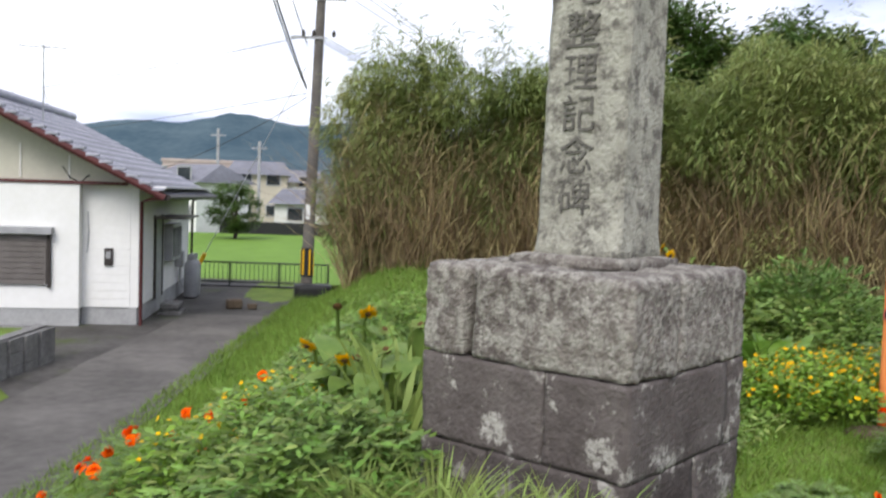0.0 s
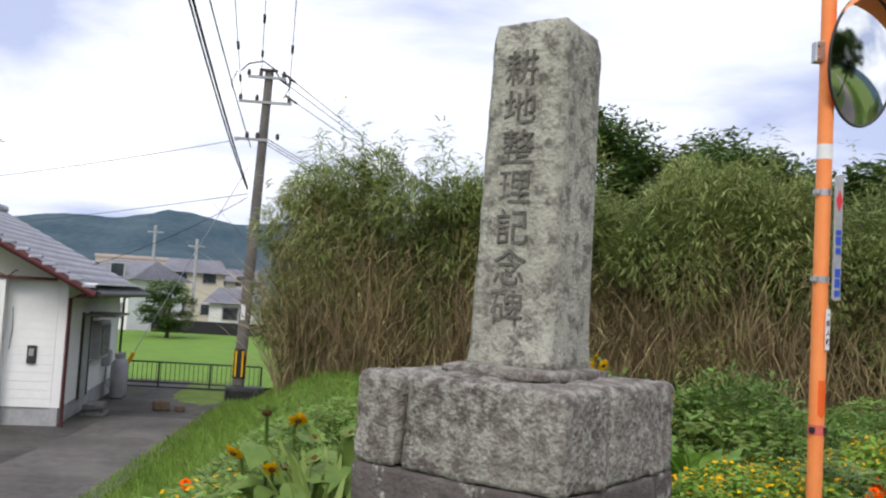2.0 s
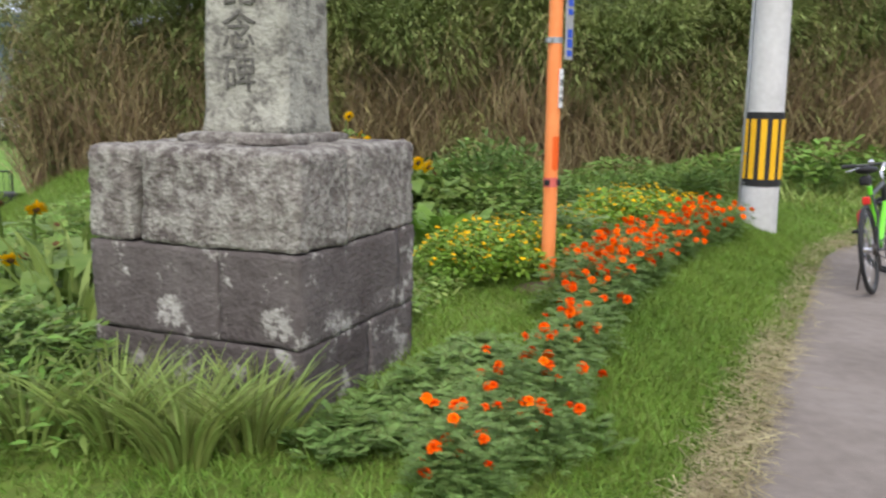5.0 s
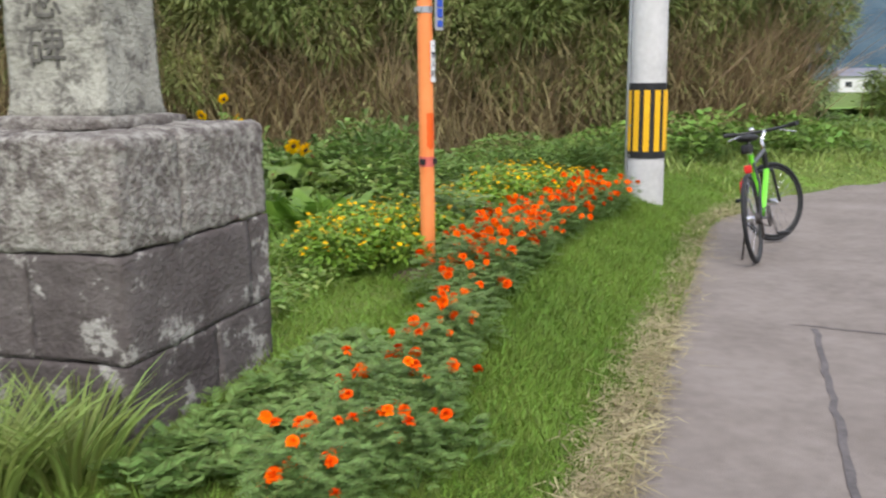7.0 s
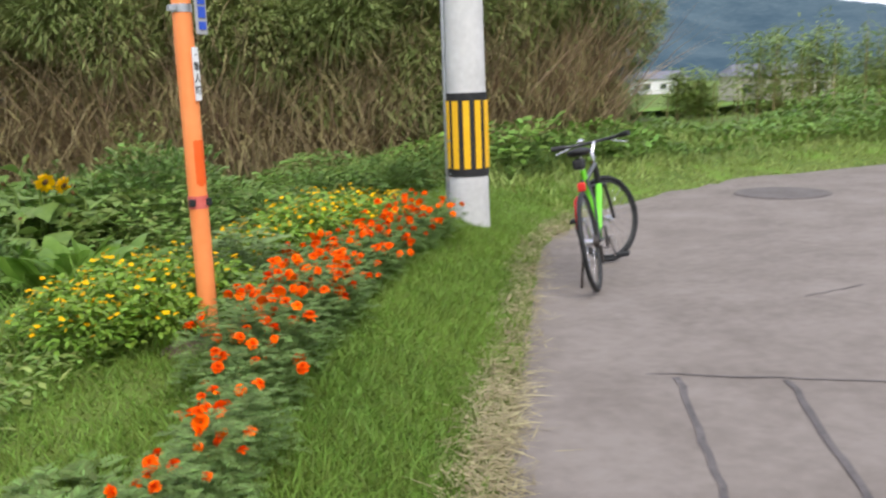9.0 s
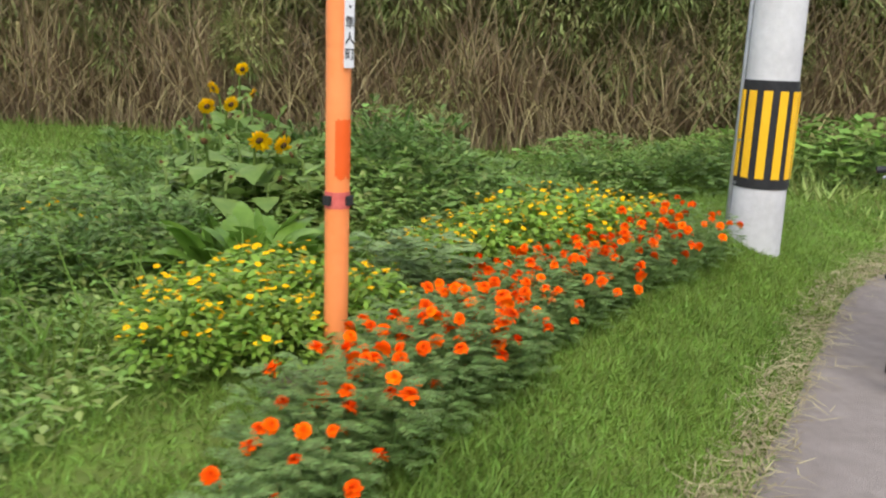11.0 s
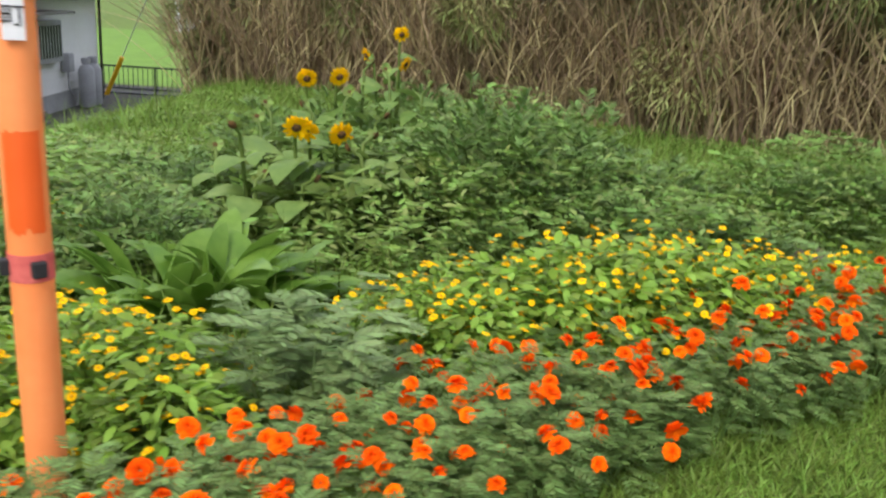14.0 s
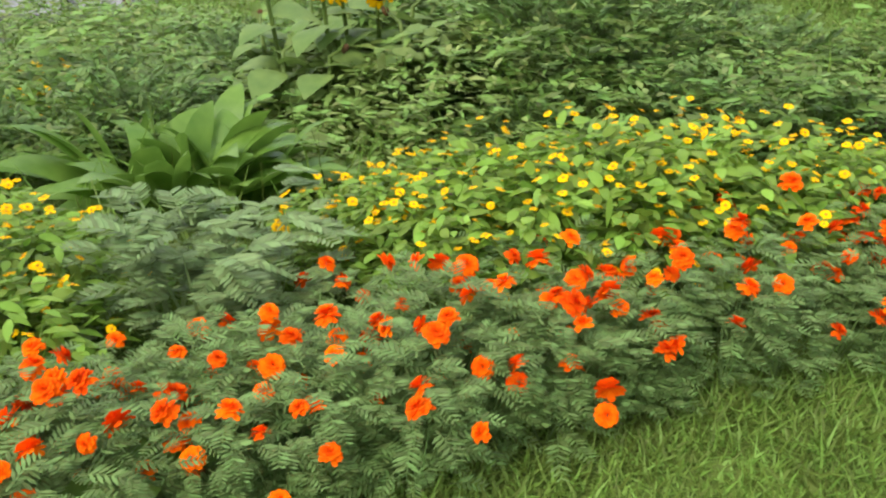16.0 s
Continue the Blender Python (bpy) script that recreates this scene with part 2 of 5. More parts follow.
def part(name, bm, material, parent=None, label="", smooth=False):
    """Links a bmesh as one mesh object under a thing or a part."""
    me = bpy.data.meshes.new(name)
    if smooth:
        for f in bm.faces:
            f.smooth = True
    bm.to_mesh(me)
    bm.free()
    me.materials.append(material)
    ob = new(name, me)
    ob.parent = parent
    return tagged(ob, label)


def empty(name, m=None):
    ob = new(name)
    ob.empty_display_size = 0.2
    if m is not None:
        ob.matrix_basis = m
    return ob


def box(cx, cy, cz, sx, sy, sz, bevel=0.0, rz=0.0, bm=None):
    bm = bm or bmesh.new()
    r = bmesh.ops.create_cube(bm, size=1.0, matrix=Matrix.Translation((cx, cy, cz)) @ Matrix.Rotation(radians(rz), 4, "Z") @ Matrix.Diagonal((sx, sy, sz, 1)))
    if bevel:
        edges = list({e for v in r["verts"] for e in v.link_edges})
        bmesh.ops.bevel(bm, geom=edges, offset=bevel, segments=2, affect="EDGES", profile=0.5)
    return bm


def tube(points, radius, sides=8, bm=None, taper=None, cap=True):
    """A round bar along the points; taper: a radius per point."""
    bm = bm or bmesh.new()
    pts = [Vector(p) for p in points]
    rings = []
    for i, p in enumerate(pts):
        d = (pts[min(i + 1, len(pts) - 1)] - pts[max(i - 1, 0)]).normalized()
        a = d.orthogonal().normalized() if not rings else (last - d * last.dot(d)).normalized()
        last = a
        b = d.cross(a)
        r = taper[i] if taper else radius
        rings.append([bm.verts.new(p + (a * math.cos(k * math.tau / sides) + b * math.sin(k * math.tau / sides)) * r) for k in range(sides)])
    for r0, r1 in zip(rings, rings[1:]):
        for k in range(sides):
            f = bm.faces.new((r0[k], r0[(k + 1) % sides], r1[(k + 1) % sides], r1[k]))
            f.smooth = True
    if cap:
        bm.faces.new([bm.verts.new(v.co) for v in rings[0][::-1]])
        bm.faces.new([bm.verts.new(v.co) for v in rings[-1]])
    return bm


def rough_box(size, cuts=9, bevel=0.03, amp=0.012, seed=0, pits=0.0, foot=None):
    """A hewn block, its base at z = 0: a box with rounded edges and an uneven face."""
    sx, sy, sz = size
    bm = bmesh.new()
    bmesh.ops.create_cube(bm, size=2.0)
    bmesh.ops.subdivide_edges(bm, edges=bm.edges[:], cuts=cuts, use_grid_fill=True)
    half = Vector((sx / 2, sy / 2, sz / 2))
    off = Vector((seed * 7.1, seed * 3.3, seed * 5.7))
    for v in bm.verts:
        p = Vector((v.co.x * half.x, v.co.y * half.y, v.co.z * half.z))
        r = foot if foot is not None and p.z < 0 else bevel
        if foot is not None:
            r = foot + (bevel - foot) * max(0.0, min(1.0, (p.z + half.z * 0.6) / half.z))
        inner = Vector([max(-h + r, min(h - r, c)) for c, h in zip(p, half)])
        d = p - inner
        n = d.normalized() if d.length > 1e-6 else Vector()
        p = inner + n * min(r, d.length) if d.length > 1e-6 else p
        w = noise.noise(p * 6 + off) + 0.5 * noise.noise(p * 17 + off) + pits * noise.noise(p * 40 + off)
        v.co = p + n * amp * w + Vector((0, 0, half.z))
    for f in bm.faces:
        f.smooth = True
    return bm


def smooth_step(a, b, v):
    t = np.clip((np.asarray(v, float) - a) / (b - a), 0, 1)
    return t * t * (3 - 2 * t)


EDGE_X = [-60, 6.0, 7.5, 9.2, 11.6, 14.6, 20, 30, 60]
EDGE_Y = [-59.8, 6.2, 7.2, 7.85, 8.1, 7.55, 5.2, -1.0, -22]


def edge_y(x):
    return np.interp(x, EDGE_X, EDGE_Y)


def ground(x, y):
    """The height of the ground: the road at 0, a raised verge, and a bank down to the yard and the rice field."""
    x, y = np.asarray(x, float), np.asarray(y, float)
    u = (y - edge_y(x)) * 0.72
    h = 0.24 * smooth_step(-0.05, 0.85, u) * (1 - 0.8 * smooth_step(2.4, 4.5, u))
    h = h - 0.02 * (u < 0) + 0.08 * np.exp(-((x - 5.78) ** 2 + (y - 6.8) ** 2) / 0.35)
    yard = -1.22 * smooth_step(-3, 9, y) - 0.10 * smooth_step(14, 26, y)
    s = smooth_step(-0.5, -3.2, x) * (u > 0)
    h = h * (1 - s) + yard * s
    far = smooth_step(21, 29, y)
    h = h * (1 - far) + (-1.75 + 0.45 * smooth_step(-3.0, -4.0, x) * (y < 28.2)) * far
    return h


def strips(base, way, length, width, bend=None, segs=3, leaf=False, fold=0.0):
    """Many blades or leaves: from base along way, sagging by bend, each a strip of quads. Returns vertices and faces."""
    base, way = np.asarray(base, float), np.asarray(way, float)
    n = len(base)
    way = way / np.linalg.norm(way, axis=1, keepdims=True)
    up = np.tile((0.0, 0.0, 1.0), (n, 1))
    side = np.cross(way, up) + rng.normal(0, 0.25, (n, 3)) + 1e-4
    side -= way * (side * way).sum(1, keepdims=True)
    side /= np.linalg.norm(side, axis=1, keepdims=True)
    length, width = np.broadcast_to(length, n)[:, None], np.broadcast_to(width, n)[:, None]
    bend = np.zeros((n, 3)) if bend is None else np.asarray(bend, float)
    v = np.empty((n, segs + 1, 2, 3))
    for i in range(segs + 1):
        t = i / segs
        w = (math.sin(math.pi * min(1, 0.12 + 0.88 * t)) if leaf else (1 - t ** 1.6)) * 0.5 + 0.02
        c = base + way * length * t + bend * length * t * t
        v[:, i, 0], v[:, i, 1] = c - side * width * w, c + side * width * w
    idx = (np.arange(n) * (segs + 1) * 2)[:, None, None] + (np.arange(segs) * 2)[None, :, None] + np.array([0, 1, 3, 2])[None, None, :]
    return v.reshape(-1, 3), idx.reshape(-1, 4)


def joined(*meshes):
    vs, fs, k = [], [], 0
    for v, f in meshes:
        vs.append(v)
        fs.append(f + k)
        k += len(v)
    return np.concatenate(vs), np.concatenate(fs)


def dirs(n, up=0.5, spread=1.0):
    """Random directions, leaning upwards by up."""
    a = rng.uniform(0, math.tau, n)
    d = np.stack((np.cos(a) * spread, np.sin(a) * spread, np.full(n, up) + rng.normal(0, 0.3, n)), 1)
    return d


def fronds(base, way, length, pairs=5, leaflet=0.35, width=0.22, droop=0.35):
    """Feathery leaves: each a midrib with pairs of narrow leaflets."""
    base, way = np.asarray(base, float), np.asarray(way, float)
    n = len(base)
    way = way / np.linalg.norm(way, axis=1, keepdims=True)
    length = np.broadcast_to(length, n)[:, None]
    side = np.cross(way, (0, 0, 1.0)) + 1e-4
    side /= np.linalg.norm(side, axis=1, keepdims=True)
    sag = np.array((0, 0, -1.0)) * droop
    out = [strips(base, way, length[:, 0], length[:, 0] * 0.05, np.tile(sag, (n, 1)), 2)]
    for i in range(pairs):
        t = 0.25 + 0.75 * i / (pairs - 1)
        c = base + way * length * t + sag * length * t * t
        size = length[:, 0] * leaflet * math.sin(math.pi * (0.2 + 0.62 * t)) * 1.1
        for s in (-1, 1):
            out.append(strips(c, way * 0.75 + side * s + sag * 0.6, size, size * width * 1.6, None, 2, leaf=True))
    return joined(*out)


# ---- ground, road, yard ----
gx = np.unique(np.concatenate((np.linspace(-3000, -200, 12), np.linspace(-200, -40, 12), np.linspace(-40, -12, 20), np.linspace(-12, 22, 120), np.linspace(22, 60, 28), np.linspace(60, 200, 10), np.linspace(200, 3000, 12))))
gy = np.unique(np.concatenate((np.linspace(-3000, -200, 12), np.linspace(-200, -12, 20), np.linspace(-12, 32, 155), np.linspace(32, 60, 14), np.linspace(60, 300, 16), np.linspace(300, 3000, 14))))
GX, GY = np.meshgrid(gx, gy)
GZ = ground(GX, GY)
cells = np.arange(len(gy) - 1)[:, None] * len(gx) + np.arange(len(gx) - 1)[None, :]
cells = np.stack((cells, cells + 1, cells + len(gx) + 1, cells + len(gx)), -1).reshape(-1, 4)
tagged(quads("ground", np.stack((GX, GY, GZ), -1), cells, M["soil_grass"], smooth=True), "grassy earth bank and level fields around the road", "ground", kind="structure")


def ribbon(name, left, right, material, lift=0.006, label="", category="", steps=1):
    """A sheet between two lines of points, laid on the ground."""
    v = []
    for a, b in zip(left, right):
        for k in range(steps + 1):
            x, y = a[0] + (b[0] - a[0]) * k / steps, a[1] + (b[1] - a[1]) * k / steps
            v.append((x, y, float(ground(x, y)) + lift))
    w = steps + 1
    f = [(i * w + k, i * w + k + 1, (i + 1) * w + k + 1, (i + 1) * w + k) for i in range(len(left) - 1) for k in range(steps)]
    return tagged(quads(name, v, np.array(f)[:, ::-1], material, smooth=True), label, category, kind="structure")


road_x = np.concatenate((np.linspace(-55, -3, 14), np.linspace(-2.6, 12, 60), np.linspace(12.5, 58, 40)))
wob = [0.05 * noise.noise(Vector((x * 1.7, 0.3, 0))) + 0.025 * noise.noise(Vector((x * 6.1, 2.3, 0))) for x in road_x]
verge_line = [(x, float(edge_y(x)) + w) for x, w in zip(road_x, wob)]
far_line = [(x + 3.4 + 1.2 * float(smooth_step(4, 14, x)), float(edge_y(x)) - 3.6 - 2.4 * float(smooth_step(5, 14, x))) for x in road_x]
road = ribbon("road", far_line, verge_line, M["asphalt"], 0.022, "worn grey asphalt road with tar seams", "road", 6)

yard_y = np.linspace(-5.5, 27.6, 45)
lane_right = [(-3.25 + 0.08 * noise.noise(Vector((y, 1, 1))) - 0.3 * float(smooth_step(17, 24, y)) + 0.35 * float(smooth_step(9, 5, y)), y) for y in yard_y]
lane_left = [(-5.3 - 9.0 * float(smooth_step(11.5, 13.5, y)), y) for y in yard_y]
ribbon("yard", lane_right, lane_left, M["old_asphalt"], 0.012, "dark patchy asphalt yard and lane beside the house", "lane", 6)
lane_l2 = [(x - 2.0 - 0.15 * noise.noise(Vector((y, 5, 1))), y) for x, y in lane_right if y < 20]
ribbon("lane", [p for p in lane_right if p[1] < 20], lane_l2, M["lane_asphalt"], 0.02, "narrow grey asphalt lane below the grass bank", "lane", 3)

fx = np.linspace(-90, 60, 40)
ribbon("rice_field", [(x, 28.9) for x in fx], [(x, 62) for x in fx], M["field"], 0.25, "bright green rice field", "field", 14)


def seam(points, width, name="tar_seam", label="dark tar seam across the asphalt road"):
    v, f = [], []
    for i, (x, y) in enumerate(points):
        a, b = points[max(i - 1, 0)], points[min(i + 1, len(points) - 1)]
        d = Vector((b[0] - a[0], b[1] - a[1], 0)).normalized()
        s = Vector((-d.y, d.x, 0)) * width * (0.35 + 0.4 * abs(noise.noise(Vector((x * 9, y * 9, 0)))) + 0.2)
        z = float(ground(x, y)) + 0.0275
        v += [(x - s.x, y - s.y, max(z, 0.008)), (x + s.x, y + s.y, max(z, 0.008))]
        if i:
            f.append((2 * i - 2, 2 * i, 2 * i + 1, 2 * i - 1))
    ob = quads(name, v, f, M["tar"])
    ob.parent = road
    return tagged(ob, label)


def wiggle(a, b, n=24, amp=0.02):
    return [(a[0] + (b[0] - a[0]) * i / n + amp * noise.noise(Vector((i * 0.9, a[0], 1))), a[1] + (b[1] - a[1]) * i / n + amp * noise.noise(Vector((i * 0.9, a[1], 7)))) for i in range(n + 1)]


seam(wiggle((2.2, 1.35), (4.36, 3.50)), 0.024)
seam(wiggle((2.5, 1.05), (4.69, 3.13)), 0.024)
seam(wiggle((4.02, 3.98), (6.3, 1.30)), 0.010)
seam(wiggle((6.2, 3.95), (6.75, 3.85), 8), 0.008)
# round iron cover in the road
bm = bmesh.new()
bmesh.ops.create_cone(bm, cap_ends=True, segments=40, radius1=0.55, radius2=0.53, depth=0.012, matrix=Matrix.Translation((10.6, 6.84, 0.012)))
tagged(part("manhole_cover", bm, M["cover_iron"]), "dark round iron manhole cover set in the road", "manhole cover")

bm = bmesh.new()
bmesh.ops.create_cone(bm, cap_ends=True, segments=32, radius1=0.17, radius2=0.165, depth=0.014, matrix=Matrix.Translation((5.96, 2.99, 0.012)))
tagged(part("valve_cover", bm, M["old_concrete"]), "small round grey valve cover set in the road", "valve cover")

# ---- mountains ----
RIDGE_AZ = [-180, -100, -45, -30, -21, -15, -12, -8, 0, 20, 40, 50, 54, 58, 66, 80, 120, 180]
RIDGE_UP = [2.0, 2.0, 2.4, 3.0, 3.9, 4.6, 4.8, 4.6, 4.3, 5.0, 6.4, 6.9, 5.7, 4.8, 3.3, 2.5, 2.0, 2.0]
for r, share, seed in ((1500, 1.0, 3), (1150, 0.55, 9)):
    an = np.linspace(-180, 180, 721)
    v = []
    for s in (0.0, 0.2, 0.4, 0.6, 0.8, 0.93, 1.0):
        for a in an:
            b = math.radians(a)
            rough = 0.10 * noise.noise(Vector((a * 0.28, seed, 0))) + 0.035 * noise.noise(Vector((a * 1.1, seed, 2))) + 0.012 * noise.noise(Vector((a * 4.0, seed, 5)))
            crest = r * math.tan(math.radians(float(np.interp(a, RIDGE_AZ, RIDGE_UP)))) * (share + (rough if abs(a) < 179 else 0))
            rr = r * (0.70 + 0.30 * s) * (1 + 0.06 * noise.noise(Vector((a * 0.25, s * 3, seed))) * (1 - s))
            v.append((rr * math.sin(b), rr * math.cos(b), -2 + crest * s ** 1.2))
    w = len(an)
    f = [(j * w + i, j * w + i + 1, (j + 1) * w + i + 1, (j + 1) * w + i) for j in range(6) for i in range(w - 1)]
    tagged(quads("backdrop_mountain", v, f, M["mountain"], smooth=True), "long wooded mountain ridge with blue-grey distance haze in its colour", "mountain", kind="structure")

# ---- stone monument ----
MX, MY, MYAW, MBASE, MTOP = 0.658, 3.660, -42.0, 0.17, 1.242
monument = empty("stone_monument", pose(MX, MY, MBASE, 0, 0, MYAW))
tagged(monument, "weathered stone memorial pillar with carved inscription on block plinth", "monument")
SIDE = 0.975
COURSES = [  # height, blocks as x0, x1, y0, y1 in shares of the side
    (0.34, [(0, .36, 0, .5), (.36, 1, 0, .55), (0, 1, .55, 1)]),
    (0.355, [(0, .63, 0, .84), (.63, 1, 0, .84), (0, 1, .84, 1)]),
    (0.38, [(0, .232, 0, 1), (.266, 1, 0, .37), (.266, 1, .37, 1)]),
]
z, k = 0.0, 0
for ci, (h, blocks) in enumerate(COURSES):
    for x0, x1, y0, y1 in blocks:
        k += 1
        gap = 0.003 if ci < 2 else 0.020
        grow = 0.0 if ci < 2 else 0.022
        bm = rough_box(((x1 - x0) * SIDE - gap + grow, (y1 - y0) * SIDE - gap + grow, h - 0.003), 17, 0.007 if ci < 2 else 0.036, 0.008 if ci < 2 else 0.013, k, 0.7, None if ci < 2 else 0.012)
        b = part("stone_block", bm, M["stone" if ci == 2 else "stone_dark"], monument)
        b.matrix_basis = pose(((x0 + x1) / 2 - 0.5) * SIDE, ((y0 + y1) / 2 - 0.5) * SIDE, z, 0, 0, rng.uniform(-0.6, 0.6))
    z += h
part("rubble_core", box(0, 0, 0.525, SIDE - 0.36, SIDE - 0.36, 1.02), M["soil"], monument, "dark earth joint filling")
PILLAR_H, PW, PT = 1.46, 0.385, 0.350
bm = rough_box((0.54, 0.52, 0.05), 8, 0.02, 0.01, 40)
b = part("mortar_foot", bm, M["stone"], monument, "cracked mortar bed under the pillar")
b.matrix_basis = pose(0.01, 0.02, 1.065)
bm = bmesh.new()
bmesh.ops.create_cube(bm, size=2.0)
bmesh.ops.subdivide_edges(bm, edges=bm.edges[:], cuts=23, use_grid_fill=True)
for v in bm.verts:
    t = (v.co.z + 1) / 2
    half = (PW + (PT - PW) * t + 0.05 * max(0, 1 - t * 14) ** 2) / 2
    p = Vector((v.co.x * half, v.co.y * half, t * PILLAR_H))
    if v.co.z > 0.999:
        p.z += 0.07 * (1 - max(abs(v.co.x), abs(v.co.y)))
    n = Vector((v.co.x if abs(v.co.x) > 0.99 else 0, v.co.y if abs(v.co.y) > 0.99 else 0, v.co.z if v.co.z > 0.99 else 0))
    edge = sum(abs(c) > 0.99 for c in v.co)
    p += n * 0.006 * (noise.noise(p * 8) + 0.6 * noise.noise(p * 25)) - n * (0.012 if edge > 1 else 0)
    v.co = p
pillar = part("pillar", bm, M["stone_pale"], monument, "lichen-stained square stone pillar", smooth=True)
pillar.matrix_basis = pose(0.02, 0.03, 1.09, 0, 0.6, 4)


def letters(body, size, material, parent, m, name="inscription", depth=0.002, vertical=True, step=1.0):
    """Words from the built-in font, one character under the other, as flat raised meshes on a face."""
    made = []
    for i, ch in enumerate(body):
        cu = bpy.data.curves.new(name, "FONT")
        cu.body, cu.size, cu.extrude, cu.align_x, cu.resolution_u = ch, size, depth, "CENTER", 2
        tmp = new(name, cu)
        me = bpy.data.meshes.new_from_object(tmp)
        bpy.data.objects.remove(tmp)
        if not len(me.polygons):
            continue
        me.materials.append(material)
        ob = new(name, me)
        ob.parent = parent
        ob.matrix_basis = m @ pose(0, -i * size * step, 0)
        made.append(ob)
    return made


# characters stand proud; their dark colour paints the shade of cut strokes
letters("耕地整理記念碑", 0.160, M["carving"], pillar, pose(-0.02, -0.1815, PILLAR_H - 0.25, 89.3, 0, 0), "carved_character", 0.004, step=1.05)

# ---- orange mirror post ----
PX, PY = 2.66, 4.97
PZ = float(ground(PX, PY))
post = empty("traffic_mirror_post", pose(PX, PY, PZ - 0.02))
tagged(post, "orange steel post with round convex traffic mirror", "traffic mirror")
part("post", tube([(0, 0, 0), (0, 0, 3.75)], 0.0445, 20), M["post_orange"], post)
part("cap", tube([(0, 0, 3.75), (0, 0, 3.77), (0, 0, 3.785)], 0.046, 20, taper=[0.046, 0.046, 0.02]), M["post_orange"], post)

# ---- concrete pole ----
CX, CY = 5.78, 6.80
pole = empty("concrete_pole", pose(CX, CY, 0.06))
tagged(pole, "pale concrete utility pole with yellow and black warning sleeve", "utility pole")
part("shaft", tube([(0, 0, 0), (0, 0, 9)], 0.18, 28, taper=[0.172, 0.115]), M["concrete"], pole, smooth=False)


# ---- house ----
HX, HY, HYAW, HZ = -5.80, 17.40, 7.7, -1.30
house = empty("house", pose(HX, HY, HZ, 0, 0, HYAW))
tagged(house, "white single-storey house with blue-grey tiled gable roof", "house")
# local axes: x to the house's left is negative, y runs along the side wall; the near corner is the origin
HL, HW, WH = 7.0, 6.4, 2.88
PL = 0.42


def siding(name, x0, x1, y0, y1, z0, z1, nx, label=""):
    """A wall of thickness 0.15 with lapped boards on its outer face; nx: 0 faces -y, 1 faces +x."""
    wall = part(name, box((x0 + x1) / 2, (y0 + y1) / 2, (z0 + z1) / 2, x1 - x0, y1 - y0, z1 - z0), M["house_wall"], house, label)
    rows = int((z1 - z0) / 0.16)
    for i in range(rows):
        z = z0 + (i + 0.5) * (z1 - z0) / rows
        if nx:
            bm = box(x1 + 0.006, (y0 + y1) / 2, z, 0.012, y1 - y0, (z1 - z0) / rows - 0.006)
        else:
            bm = box((x0 + x1) / 2, y0 - 0.006, z, x1 - x0, 0.012, (z1 - z0) / rows - 0.006)
        part("board", bm, M["house_wall"], wall)
    return wall


siding("wall", -0.15, 0, 0, HL, PL, WH + 0.1, 1)
siding("wall", -1.05, -0.15, 0, 0.15, PL, WH, 0)
part("wall", box(-3.8, -0.2, (PL + WH) / 2, 5.5, 0.15, WH - PL), M["house_wall"], house)
part("wall", box(-1.12, -0.06, (PL + WH) / 2, 0.14, 0.22, WH - PL), M["house_wall"], house)
part("wall", box(-HW / 2, HL - 0.08, (PL + WH) / 2, HW - 0.3, 0.15, WH - PL), M["house_wall"], house)
part("wall", box(-HW + 0.08, HL / 2, (PL + WH) / 2, 0.15, HL, WH - PL), M["house_wall"], house)
part("plinth", box(-0.10, HL / 2, PL / 2, 0.16, HL, PL), M["plinth"], house, "grey rendered plinth")
part("plinth", box(-0.62, 0.09, PL / 2, 0.9, 0.14, PL), M["plinth"], house, "grey rendered plinth")
part("plinth", box(-3.8, -0.19, PL / 2, 5.5, 0.14, PL), M["plinth"], house, "grey rendered plinth")
# gable boards above the near wall
SLOPE, OV, GOV = 0.51, 0.62, 0.75
RID = -HW / 2
bm = bmesh.new()
gv = [bm.verts.new(p) for p in ((0, -0.02, WH), (-HW, -0.02, WH), (RID, -0.02, WH + SLOPE * HW / 2), (0, 0.12, WH), (-HW, 0.12, WH), (RID, 0.12, WH + SLOPE * HW / 2))]
for f in ((0, 2, 1), (3, 4, 5), (0, 1, 4, 3), (1, 2, 5, 4), (2, 0, 3, 5)):
    bm.faces.new([gv[i] for i in f])
part("gable_panel", bm, M["house_cream"], house, "cream gable board panel")
part("gable_band", box(-3.3, -0.16, WH - 0.02, 6.2, 0.3, 0.06), M["maroon"], house, "dark maroon band")
for i in range(5):
    part("batten", box(-1.3 - i * 0.9, -0.035, WH + 0.28 + 0.1 * i, 0.03, 0.02, 0.45 + 0.2 * i), M["house_wall"], house)


